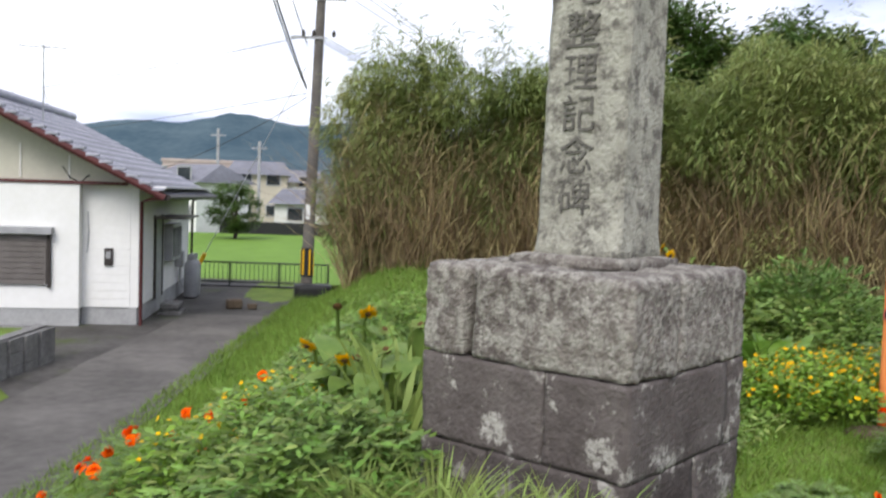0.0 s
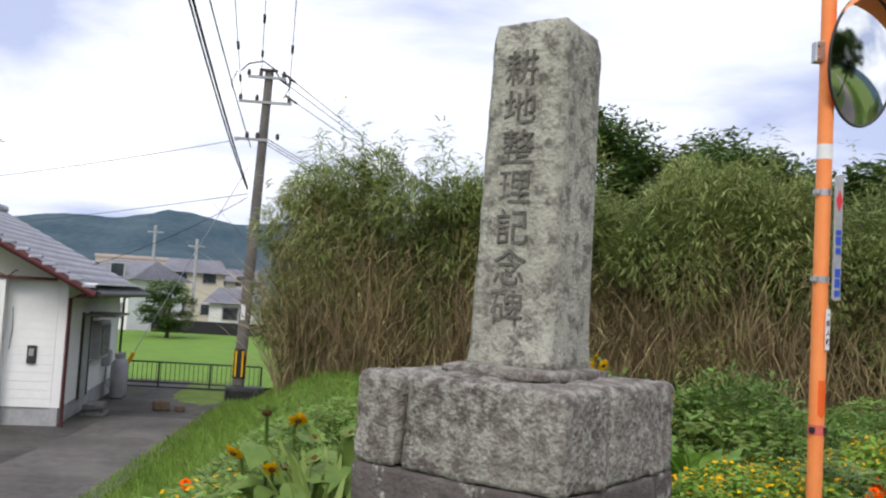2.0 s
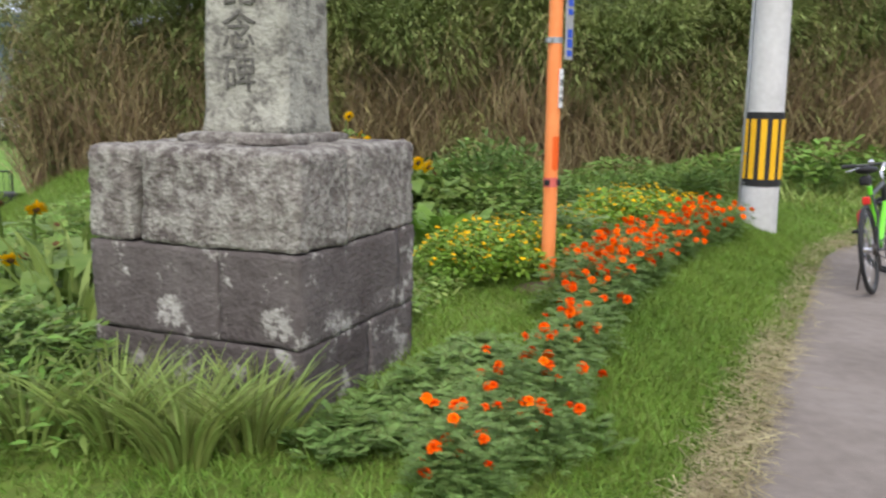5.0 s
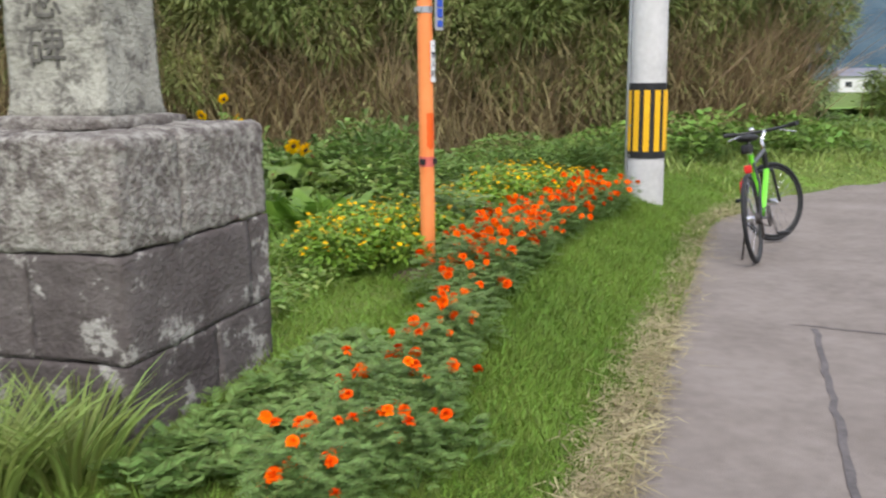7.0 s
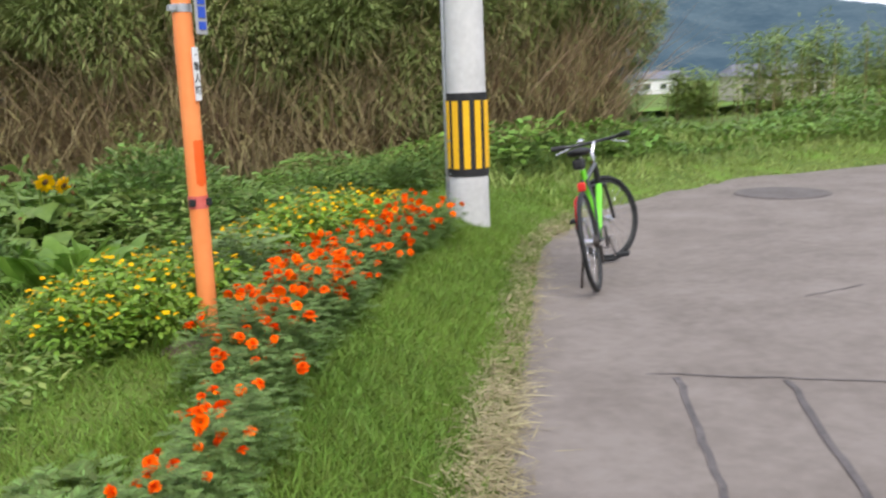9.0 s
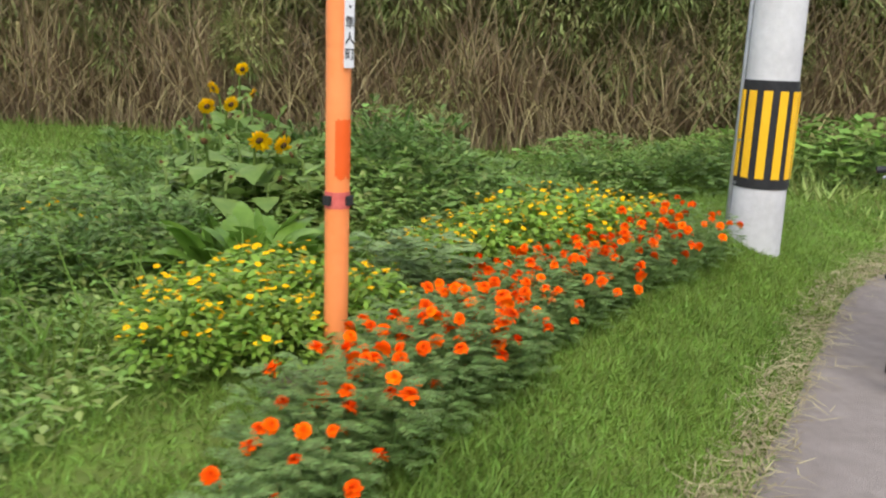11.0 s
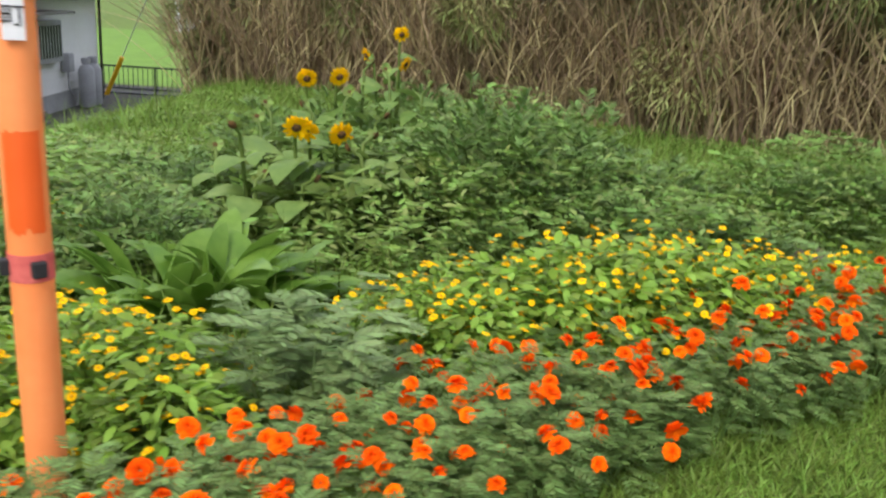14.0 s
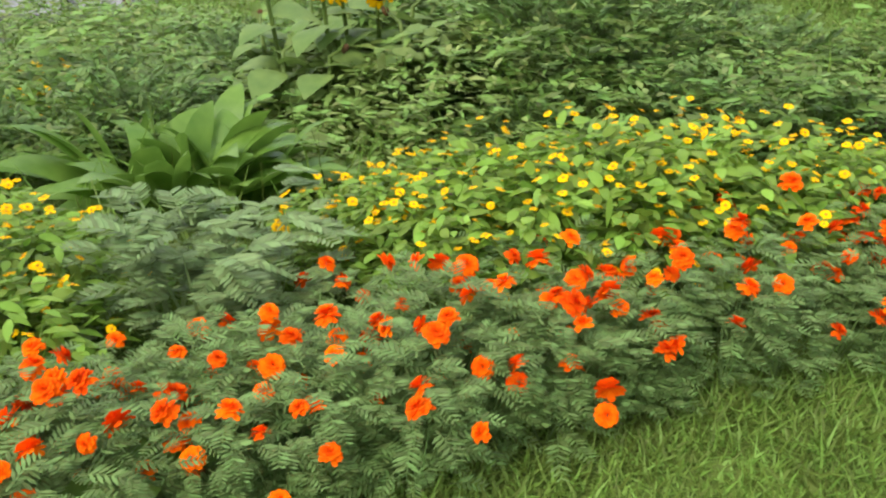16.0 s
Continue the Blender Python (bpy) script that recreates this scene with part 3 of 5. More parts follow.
def slab(side):
    """One roof slope: a thin deck with rows of tiles; side +1 is the slope towards the yard."""
    deck = bmesh.new()
    y0, y1 = -GOV, HL + 0.5
    ex, ez = (OV if side > 0 else -HW - OV), WH - SLOPE * OV + 0.12
    rz = WH + SLOPE * HW / 2 + 0.12
    vs = [deck.verts.new(p) for p in ((ex, y0, ez), (ex, y1, ez), (RID, y1, rz), (RID, y0, rz), (ex, y0, ez - 0.12), (ex, y1, ez - 0.12), (RID, y1, rz - 0.12), (RID, y0, rz - 0.12))]
    for f in ((0, 1, 2, 3), (7, 6, 5, 4), (0, 4, 5, 1), (1, 5, 6, 2), (2, 6, 7, 3), (3, 7, 4, 0)):
        deck.faces.new([vs[i] for i in f])
    roof = part("roof", deck, M["far_roof"], house, "blue-grey tiled roof slope with maroon verge")
    run = (Vector((RID, 0, rz)) - Vector((ex, 0, ez)))
    ln = run.length
    d = run / ln
    rows, cols = 13, 27
    tl, tw = ln / rows, (y1 - y0) / cols
    bm = bmesh.new()
    # one tile: a shallow wave with a thick lower lip
    grid = []
    for i in range(7):
        t = i / 6
        wv = 0.022 * math.sin(t * math.tau)
        grid.append([bm.verts.new((u, (t - 0.5) * tw, h)) for u, h in ((-0.02, wv + 0.004), (-0.02, wv + 0.034), (tl * 1.03, wv + 0.008))])
    for a, b in zip(grid, grid[1:]):
        for k in range(2):
            f = bm.faces.new((a[k], a[k + 1], b[k + 1], b[k]))
            f.smooth = True
    tile = bpy.data.meshes.new("roof_tile")
    bm.to_mesh(tile)
    bm.free()
    tile.materials.append(M["roof_tile"])
    ang = math.atan2(d.z, d.x)
    for r in range(rows if side > 0 else 0):
        for c in range(cols):
            t = new("roof_tile", tile)
            t.parent = roof
            p = Vector((ex, 0, ez + 0.002)) + d * (r * tl)
            t.matrix_basis = Matrix.Translation((p.x, y0 + (c + 0.5) * tw, p.z)) @ Matrix.Rotation(-ang, 4, "Y")
    return roof


slab(1)
slab(-1)
part("ridge_cap", tube([(RID, -GOV - 0.05, WH + SLOPE * HW / 2 + 0.17), (RID, HL + 0.55, WH + SLOPE * HW / 2 + 0.17)], 0.11, 10), M["roof_tile"], house)
part("verge_board", tube([(OV, -GOV - 0.03, WH - SLOPE * OV + 0.05), (RID, -GOV - 0.03, WH + SLOPE * HW / 2 + 0.05)], 0.09, 4), M["maroon"], house, "dark maroon verge board")
for i in range(16):
    t = (i + 0.5) / 16
    part("verge_tile", box(OV + (RID - OV) * t, -GOV - 0.02, WH - SLOPE * OV + (SLOPE * (HW / 2 + OV)) * t + 0.15, 0.23, 0.16, 0.06, 0.015), M["roof_tile"], house)
part("eave_gutter", tube([(OV + 0.05, -GOV, WH - SLOPE * OV + 0.06), (OV + 0.05, HL + 0.5, WH - SLOPE * OV + 0.04)], 0.06, 8), M["dark_metal"], house, "dark brown eave gutter")
part("soffit", box(OV / 2 + 0.02, HL / 2 - 0.1, WH - 0.06, OV, HL + 1.2, 0.03), M["house_wall"], house)
part("downpipe", tube([(OV, -0.35, WH - 0.27), (0.25, -0.15, WH - 0.3), (0.07, -0.06, WH - 0.36), (0.07, -0.06, 0.02)], 0.035, 8), M["maroon"], house, "thin maroon downpipe")
part("downpipe", tube([(OV, HL - 0.1, WH - 0.2), (0.12, HL - 0.05, WH - 0.4), (0.10, HL - 0.05, 0.02)], 0.035, 8), M["dark_metal"], house, "thin dark downpipe")
# shuttered window in the projecting wall, with its box hood
win = part("window", box(-2.75, -0.30, 1.35, 2.3, 0.05, 0.95), M["shutter"], house, "closed grey-brown rolling shutter window")
for i in range(9):
    part("slat", box(-2.75, -0.332, 0.93 + i * 0.105, 2.24, 0.016, 0.09), M["shutter"], win)
part("frame", box(-1.58, -0.31, 1.35, 0.06, 0.09, 1.05), M["dark_metal"], win)
part("shutter_box", box(-2.75, -0.36, 1.92, 2.5, 0.22, 0.14, 0.01), M["grey_metal"], win)
bm = box(-0.55, -0.03, 1.42, 0.16, 0.08, 0.34, 0.01)
mb_ = part("meter_box", bm, M["dark_metal"], house, "small dark meter box")
part("dial", box(-0.55, -0.075, 1.46, 0.09, 0.02, 0.14, 0.01), M["grey_metal"], mb_)
part("cable", tube([(-0.95, -0.03, 2.3), (-0.93, -0.03, 1.9), (-0.96, -0.03, 1.5)], 0.012, 6), M["grey_metal"], house)
part("service_wire", tube([(-1.3, -0.5, 3.15), (-1.22, -0.3, 2.95), (-1.05, -0.2, 2.86), (-0.95, -0.12, 2.98), (-0.9, -0.1, 3.0)], 0.012, 6), M["wire"], house)
# side door, canopy and window on the yard wall
part("canopy", box(0.34, 2.7, 2.16, 0.68, 2.2, 0.05, 0.01), M["shutter"], house, "flat brown door canopy")
dr = part("door", box(0.02, 2.1, PL + 0.86, 0.05, 0.8, 1.75), M["grey_metal"], house, "grey kitchen side door")
part("door_frame", box(0.03, 1.66, PL + 0.88, 0.07, 0.06, 1.82), M["dark_metal"], dr)
part("door_frame", box(0.03, 2.54, PL + 0.88, 0.07, 0.06, 1.82), M["dark_metal"], dr)
wn_ = part("window", box(0.10, 3.6, 1.55, 0.22, 1.3, 0.85, 0.01), M["grey_metal"], house, "grey projecting kitchen window with grille")
part("pane", box(0.215, 3.6, 1.55, 0.012, 1.1, 0.65), M["glass_dark"], wn_)
for i in range(8):
    part("bar", box(0.235, 3.08 + i * 0.15, 1.55, 0.015, 0.02, 0.72), M["grey_metal"], wn_)
bx = part("gas_meter", box(0.12, 4.7, 1.05, 0.2, 0.3, 0.4, 0.03), M["grey_metal"], house, "grey wall-mounted water heater")
part("pipe", tube([(0.12, 4.7, 0.85), (0.12, 4.7, 0.5), (0.18, 4.9, 0.3)], 0.02, 6), M["grey_metal"], bx)
st = empty("step_block", pose(HX, HY, HZ, 0, 0, HYAW))
for k, (bx_, bz) in enumerate(((0.35, 0.06), (0.35, 0.24))):
    part("slab", box(bx_, 2.0, bz, 0.5 - 0.1 * k, 0.7, 0.1, 0.012), M["old_concrete"], st)
for dy in (-0.22, 0.22):
    part("leg", box(0.35, 2.0 + dy, 0.145, 0.3, 0.12, 0.10), M["old_concrete"], st)
tagged(st, "small grey concrete doorstep beside the house wall", "step")


def gas_bottle(x, y):
    g = empty("gas_cylinder", pose(HX, HY, HZ, 0, 0, HYAW) @ pose(x, y, 0))
    part("tank", tube([(0, 0, 0.04), (0, 0, 0.08), (0, 0, 0.85), (0, 0, 0.95), (0, 0, 1.0)], 0.18, 16, taper=[0.16, 0.18, 0.18, 0.13, 0.06]), M["grey_metal"], g)
    part("collar", tube([(0, 0, 1.0), (0, 0, 1.13)], 0.10, 12), M["grey_metal"], g)
    part("foot_ring", tube([(0, 0, 0), (0, 0, 0.05)], 0.15, 14), M["dark_metal"], g)
    return tagged(g, "grey upright propane gas cylinder beside the house", "gas cylinder", "gas cylinders by the house")


gas_bottle(0.34, 5.2)
gas_bottle(0.34, 5.65)
# television aerial on the roof
aerial = empty("roof_aerial", pose(HX, HY, HZ, 0, 0, HYAW) @ pose(-2.2, 1.4, 3.7))
part("mast", tube([(0, 0, 0), (0, 0, 2.0)], 0.018, 6), M["steel"], aerial)
part("boom", tube([(-0.5, 0, 1.95), (0.45, 0.1, 1.95)], 0.012, 6), M["steel"], aerial)
for i in range(7):
    part("rod", tube([(-0.45 + i * 0.14, -0.2 + 0.01 * i, 1.96), (-0.45 + i * 0.14, 0.2, 1.96)], 0.007, 5), M["steel"], aerial)
for dx, dy in ((-0.8, 0.3), (0.8, -0.2), (0.1, 0.9)):
    part("stay", tube([(0, 0, 1.1), (dx, dy, -0.3 - 0.46 * dx)], 0.005, 4), M["steel"], aerial)
tagged(aerial, "thin metal television aerial on the house roof", "aerial")

# low retaining wall in front of the house garden
gw = empty("garden_wall", pose(-5.75, 13.4, -1.28, 0, 0, 0))
for i in range(3):
    for k in range(9):
        part("wall_block", box(-0.2 - 0.42 * k * 0.98, -0.55 * k * 0.0 - 0.02 * k, 0.10 + 0.2 * i, 0.40, 0.15, 0.195, 0.006), M["old_concrete"], gw)
        part("wall_block", box(-0.08 - 0.03 * k, -0.2 - 0.42 * k, 0.10 + 0.2 * i, 0.15, 0.40, 0.195, 0.006), M["old_concrete"], gw)
part("wall_cap", box(-0.2, -1.9, 0.615, 0.18, 3.9, 0.03), M["old_concrete"], gw)
tagged(gw, "low stained concrete block garden wall by the lane", "wall")
ter = part("garden_terrace", box(-10.3, 10.9, -0.99, 8.8, 5.0, 0.6), M["soil_grass"])
tagged(ter, "raised grassy garden bed behind block wall", "garden", kind="structure")

# ---- wooden-look utility pole, wires ----
UX, UY, UZ = -3.46, 24.4, -1.36
up_ = empty("utility_pole", pose(UX, UY, UZ))
tagged(up_, "tall weathered concrete utility pole with cross-arms and insulators", "utility pole")
part("shaft", tube([(0, 0, 0), (0.26, 0, 9.10)], 0.16, 16, taper=[0.17, 0.115]), M["pole_dark"], up_)
part("warning_sleeve", tube([(0.012, 0, 0.55), (0.025, 0, 1.35)], 0.175, 16, taper=[0.176, 0.172]), M["rubber"], up_, "black sleeve with yellow stripes")
for k in range(6):
    a = k * math.tau / 6
    part("stripe", box(0.018 + 0.176 * math.cos(a), 0.176 * math.sin(a), 0.95, 0.012, 0.05, 0.7, 0, math.degrees(a)), M["sign_yellow"], up_)
part("number_plate", box(0.03, -0.165, 2.35, 0.12, 0.012, 0.42), M["white"], up_)
for zz, half, nm in ((8.15, 0.72, "lower_crossarm"), (8.85, 0.52, "upper_crossarm"), (7.1, 0.45, "cable_arm")):
    arm = part(nm, box(0.22 if nm != "cable_arm" else -0.10, -0.13, zz, half * 2, 0.07, 0.07), M["grey_metal"], up_)
    for s in (-0.92, -0.3, 0.92):
        part("insulator", tube([(0.2 + half * s, -0.13, zz + 0.03), (0.2 + half * s, -0.13, zz + 0.12), (0.2 + half * s, -0.13, zz + 0.2)], 0.04, 8, taper=[0.045, 0.055, 0.03]), M["dark_metal"], arm)
part("pole_top_bracket", box(0.25, -0.1, 9.06, 0.5, 0.12, 0.07, 0.02), M["dark_metal"], up_)
part("cable_loop", tube([(-0.5, -0.1, 9.0), (-0.3, -0.15, 9.2), (0.1, -0.2, 9.28), (0.4, -0.15, 9.1), (0.6, -0.1, 8.8)], 0.02, 6), M["wire"], up_)
part("cable_loop", tube([(-0.6, -0.1, 9.0), (-0.75, -0.15, 8.6), (-0.6, -0.1, 8.3)], 0.015, 6), M["wire"], up_)
part("cable_loop", tube([(0.6, -0.1, 9.0), (0.85, -0.15, 8.6), (0.7, -0.1, 8.3)], 0.015, 6), M["wire"], up_)


def wire(a, b, r=0.012, sag=0.3, beads=()):
    a, b = Vector(a), Vector(b)
    pts = [a.lerp(b, i / 24) - Vector((0, 0, sag * 4 * (i / 24) * (1 - i / 24))) for i in range(25)]
    ob = part("overhead_wire", tube(pts, r, 6), M["wire"])
    for t in beads:
        k = int(t * 24)
        part("splice_sleeve", tube([pts[k], pts[k].lerp(pts[k + 1], 0.35)], 0.035, 6), M["wire"], ob)
    return tagged(ob, "thin black overhead power wire", "wire", "overhead wires")


PT_ = Vector((UX, UY, UZ))
for dx, zz, q in ((-0.45, 8.35, (0.1, -8, 9.2)), (0.05, 9.05, (1.0, -8, 9.6)), (0.85, 8.35, (0.9, -8, 9.2))):
    wire(PT_ + Vector((dx, -0.1, zz)), q, 0.009, 0.3, (0.08, 0.16))
wire(PT_ + Vector((-0.1, -0.1, 5.75)), (-1.15, -8, 8.2), 0.022, 0.5)
wire(PT_ + Vector((-0.1, -0.1, 5.70)), (-1.05, -8, 8.2), 0.016, 0.75)
wire(PT_ + Vector((-0.1, -0.1, 6.9)), (-1.3, -8, 8.6), 0.014, 0.5)
for k, (dx, zz) in enumerate(((0.7, 9.0), (0.5, 8.9), (0.75, 8.4))):
    wire(PT_ + Vector((dx, 0, zz)), (11.5 + 0.8 * k, 72, 7.6 - 0.25 * k), 0.012, 0.5, (0.03,))
for k in range(3):
    wire(PT_ + Vector((0.15, 0, 7.25 - 0.08 * k)), (12, 70, 5.0 - 0.2 * k), 0.012, 0.6)
wire(PT_ + Vector((-0.4, 0, 7.1)), (-40, 60, 6.5), 0.01, 0.6)
wire(PT_ + Vector((-0.1, 0, 5.6)), (-45, 80, 5.6), 0.01, 0.6)
wire(PT_ + Vector((-0.1, 0, 5.5)), (-7.1, 23.0, 2.0), 0.009, 0.15)
# guy wire with yellow guard
guy = empty("guy_wire", pose(-7.0, 25.2, -1.33))
part("cable", tube([(0, 0, 0), (3.4, -0.8, 6.3)], 0.012, 6), M["steel"], guy)
part("guard", tube([(0.02, 0, 0.02), (0.55, -0.13, 1.02)], 0.06, 8), M["sign_yellow"], guy, "yellow plastic cable guard")
tagged(guy, "steel guy wire with a yellow guard at its foot", "guy wire")

# fence at the end of the yard
fence = empty("railing_fence", pose(-8.75, 25.7, -1.50, 0, 0, 0))
FLEN = 5.75
part("kerb", box(FLEN / 2, 0, 0.02, FLEN, 0.22, 0.44), M["rubber"], fence, "dark stained concrete kerb")
for zz in (0.34, 0.91):
    part("rail", tube([(0, 0, zz), (FLEN, 0, zz)], 0.025, 6), M["fence_dark"], fence)
for i in range(5):
    part("post", tube([(i * FLEN / 4, 0, 0.1), (i * FLEN / 4, 0, 0.93)], 0.03, 6), M["fence_dark"], fence)
for i in range(44):
    part("baluster", tube([(0.06 + i * FLEN / 44, 0, 0.34), (0.06 + i * FLEN / 44, 0, 0.91)], 0.010, 4), M["fence_dark"], fence)
tagged(fence, "dark green metal railing along the rice field", "fence")
# culvert block beside the pole, and a small block on the yard
cul = part("culvert_block", rough_box((1.0, 0.8, 0.42), 3, 0.03, 0.01, 61), M["rubber"])
cul.matrix_basis = pose(-3.2, 23.9, -1.4, 0, 0, 12)
tagged(cul, "dark stained concrete culvert block beside the pole", "culvert")
for dx, s in ((0, 1.0), (0.42, 0.6)):
    sb = part("loose_block", rough_box((0.36 * s, 0.25 * s, 0.22 * s), 3, 0.02, 0.01, 62 + int(s * 10)), M["wood"])
    sb.matrix_basis = pose(-4.6 + dx, 20.6, float(ground(-4.6, 20.6)) + 0.01, 0, 0, 20)
    tagged(sb, "small dark broken block lying on the yard", "block")

# ---- far side of the rice field ----
def far_house(x, y, w, d, h, wall, roof_kind, yaw=0.0, label="white two-storey house across the rice field", floors=2, hip=1.2):
    hs = empty("far_house", pose(x, y, -1.7, 0, 0, yaw))
    part("wall", box(0, 0, h / 2, w, d, h), M[wall], hs)
    if hip:
        bm = bmesh.new()
        o = 0.5
        vs = [bm.verts.new(p) for p in ((-w / 2 - o, -d / 2 - o, h), (w / 2 + o, -d / 2 - o, h), (w / 2 + o, d / 2 + o, h), (-w / 2 - o, d / 2 + o, h), (-w / 2 * 0.9, 0, h + hip), (w / 2 * 0.9, 0, h + hip))]
        for f in ((3, 2, 1, 0), (0, 1, 5, 4), (2, 3, 4, 5), (1, 2, 5), (3, 0, 4)):
            bm.faces.new([vs[i] for i in f])
        part("roof", bm, M[roof_kind], hs)
    else:
        part("parapet", box(0, 0, h + 0.15, w + 0.2, d + 0.2, 0.3), M[wall], hs)
    for fl in range(floors):
        for k in range(max(2, int(w / 3))):
            wx = -w / 2 + (k + 0.5) * w / max(2, int(w / 3))
            wd = part("window", box(wx, -d / 2 - 0.03, 1.5 + fl * 2.8, 1.3, 0.06, 1.1), M["grey_metal"], hs)
            part("pane", box(wx, -d / 2 - 0.065, 1.5 + fl * 2.8, 1.1, 0.02, 0.9), M["glass_dark"], wd)
    return tagged(hs, label, "house", "houses across the rice field")


far_house(-17.4, 66, 4.4, 6, 3.7, "far_white", "far_roof", -25, hip=1.4)
far_house(-24.5, 95, 7.2, 8, 6.0, "far_pink", "far_roof", 4, "pinkish flat-roofed block across the rice field", 2, 0)
far_house(-16.2, 82, 5.0, 6, 4.7, "far_beige", "far_roof", 12, "beige two-storey house across the rice field", 2, 1.3)
far_house(-13.3, 90, 4.5, 6, 4.2, "far_white", "far_roof", -8, "pale house with grey roof across the rice field", 2, 1.3)
far_house(-9.3, 72, 6.5, 5, 2.3, "far_white", "far_roof", 3, "low pale building with grey roof across the rice field", 1, 1.2)
far_house(-42, 80, 8, 7, 4.2, "far_white", "far_roof", 8, "pale house with grey roof across the rice field")
far_house(150, 122, 10, 8, 3.0, "far_white", "far_roof", -35, "low pale building beyond the fields", 1, 1.6)
far_house(104, 66, 12, 8, 3.0, "far_beige", "far_roof", -40, "low beige building beyond the fields", 1, 1.5)
nw = part("field_wall", box(-8.5, 62.4, -1.1, 13, 0.2, 0.9), M["rubber"])
tagged(nw, "dark net-covered wall at the far field edge", "wall", kind="structure")
for x_, y_, hh in ((-20.5, 84, 9), (-15.0, 76, 7.5), (-11.5, 100, 8), (10, 42, 9.5), (96, 44, 8)):
    fp = empty("far_pole", pose(x_, y_, -1.7))
    part("shaft", tube([(0, 0, 0), (0, 0, hh)], 0.14, 8), M["grey_metal"], fp)
    part("crossarm", box(0, 0, hh - 0.6, 1.4, 0.1, 0.1), M["grey_metal"], fp)
    tagged(fp, "slim grey utility pole in the distance", "utility pole", "far utility poles")

# ---- trees behind the thicket ----
def tree(x, y, h, spread, trunk=0.16, kind="broadleaf tree", leaves=15000, size=0.34, low=0.35):
    z0 = float(ground(x, y))
    t = empty("tree", pose(x, y, z0))
    part("trunk", tube([(0, 0, -0.1), (0.1, 0.05, h * 0.3), (0.05, 0.15, h * 0.62), (0.12, 0.1, h * 0.9)], trunk, 10, taper=[trunk, trunk * 0.8, trunk * 0.5, trunk * 0.15]), M["bark"], t)
    r = np.random.default_rng(int(abs(x) * 100 + abs(y)))
    cl = r.normal(0, 1, (70, 3))
    cl /= np.linalg.norm(cl, axis=1, keepdims=True)
    cl *= r.uniform(0.3, 1.0, (70, 1)) ** 0.5
    cl = cl * (spread, spread, h * (1 - low) / 2) + (0, 0, h * (1 + low) / 2)
    for c in cl[:9]:
        part("limb", tube([(0.05, 0.1, h * 0.35), tuple(c * (0.5, 0.5, 0.75)), tuple(c)], 0.05, 6, taper=[trunk * 0.4, trunk * 0.22, 0.015]), M["bark"], t)
    k = r.integers(0, 70, leaves)
    p = cl[k] + np.clip(r.normal(0, 1, (leaves, 3)), -1.7, 1.7) * (0.15 * spread, 0.15 * spread, 0.036 * h)
    crown = quads("crown", *strips(p, dirs(leaves, 0.0), r.uniform(0.6, 1.2, leaves) * size, r.uniform(0.3, 0.5, leaves) * size, None, 2, leaf=True), M["tree"], t)
    return tagged(t, "dark green " + kind + " with an uneven crown", "tree")


for x_, y_, h_, s_ in ((7.2, 28, 9.6, 2.6), (9.6, 27, 8.6, 2.4), (11.9, 28.5, 9.4, 2.5), (14.2, 27.5, 8.2, 2.2), (10.2, 24, 6.6, 2.3), (13.4, 24, 6.0, 2.2), (16.5, 25, 6.4, 2.2), (17.2, 19.8, 5.6, 1.9), (12.0, 15.0, 5.2, 1.7), (13.6, 13.9, 4.5, 1.4), (10.4, 15.6, 5.0, 1.7), (15, -3, 7.0, 2.8), (18.5, 0, 7.5, 3.0), (20, -6, 8.0, 3.2)):
    tree(x_, y_, h_, s_, leaves=24000, size=0.24)
tree(-12.3, 55, 3.8, 1.6, 0.14, "rounded garden tree", 9000, 0.22, 0.12)
tree(-4.5, 66, 3.6, 2.0, 0.14, "rounded garden tree", 5000, 0.25, 0.1)
tree(0.5, 27, 4.6, 2.0, 0.12, "leafy shrub tree", 8000, 0.2, 0.1)
for x_, y_ in ((92, 38), (102, 44), (84, 30)):
    tree(x_, y_, 8.0, 3.8, 0.2, "distant broadleaf tree", 6000, 0.5, 0.1)

# ---- thicket of bamboo grass and canes ----
LINE = [(-1.7, 17.2), (1.0, 16.2), (4.6, 14.2), (6.2, 13.2), (8.0, 12.4), (11.0, 12.0), (13.3, 11.8)]
LX, LY = [p[0] for p in LINE], [p[1] for p in LINE]


def along(n, spread, power=1.3):
    x = rng.uniform(LX[0], LX[-1], n)
    return x, np.interp(x, LX, LY) + rng.uniform(0, 1, n) ** power * spread


def thicket_top(x, y):
    return np.array([3.75 - 0.12 * a + 1.5 * float(smooth_step(7.5, 11.0, a)) + 0.9 * noise.noise(Vector((a * 0.45, 3, b * 0.4))) + 0.8 * noise.noise(Vector((a * 1.3, 7, b))) for a, b in zip(x, y)])


x, y = along(20000, 3.2)
n = len(x)
h = thicket_top(x, y) * rng.uniform(0.25, 0.85, n)
lean = np.stack((rng.normal(0.05, 0.30, n), rng.normal(-0.10, 0.2, n), np.ones(n)), 1)
tagged(quads("dry_cane_thicket", *strips(np.stack((x, y, ground(x, y) - 0.05), 1), lean, h, rng.uniform(0.012, 0.028, n), np.stack((rng.normal(0, 0.25, n), rng.normal(-0.12, 0.2, n), rng.uniform(-0.25, 0.02, n)), 1), 4), M["cane"]), "dense stand of dry brown bamboo-grass canes", "thicket", kind="stuff")
x, y = along(30000, 3.0, 1.6)
n = len(x)
z = ground(x, y) + thicket_top(x, y) * rng.uniform(0.1, 0.8, n)
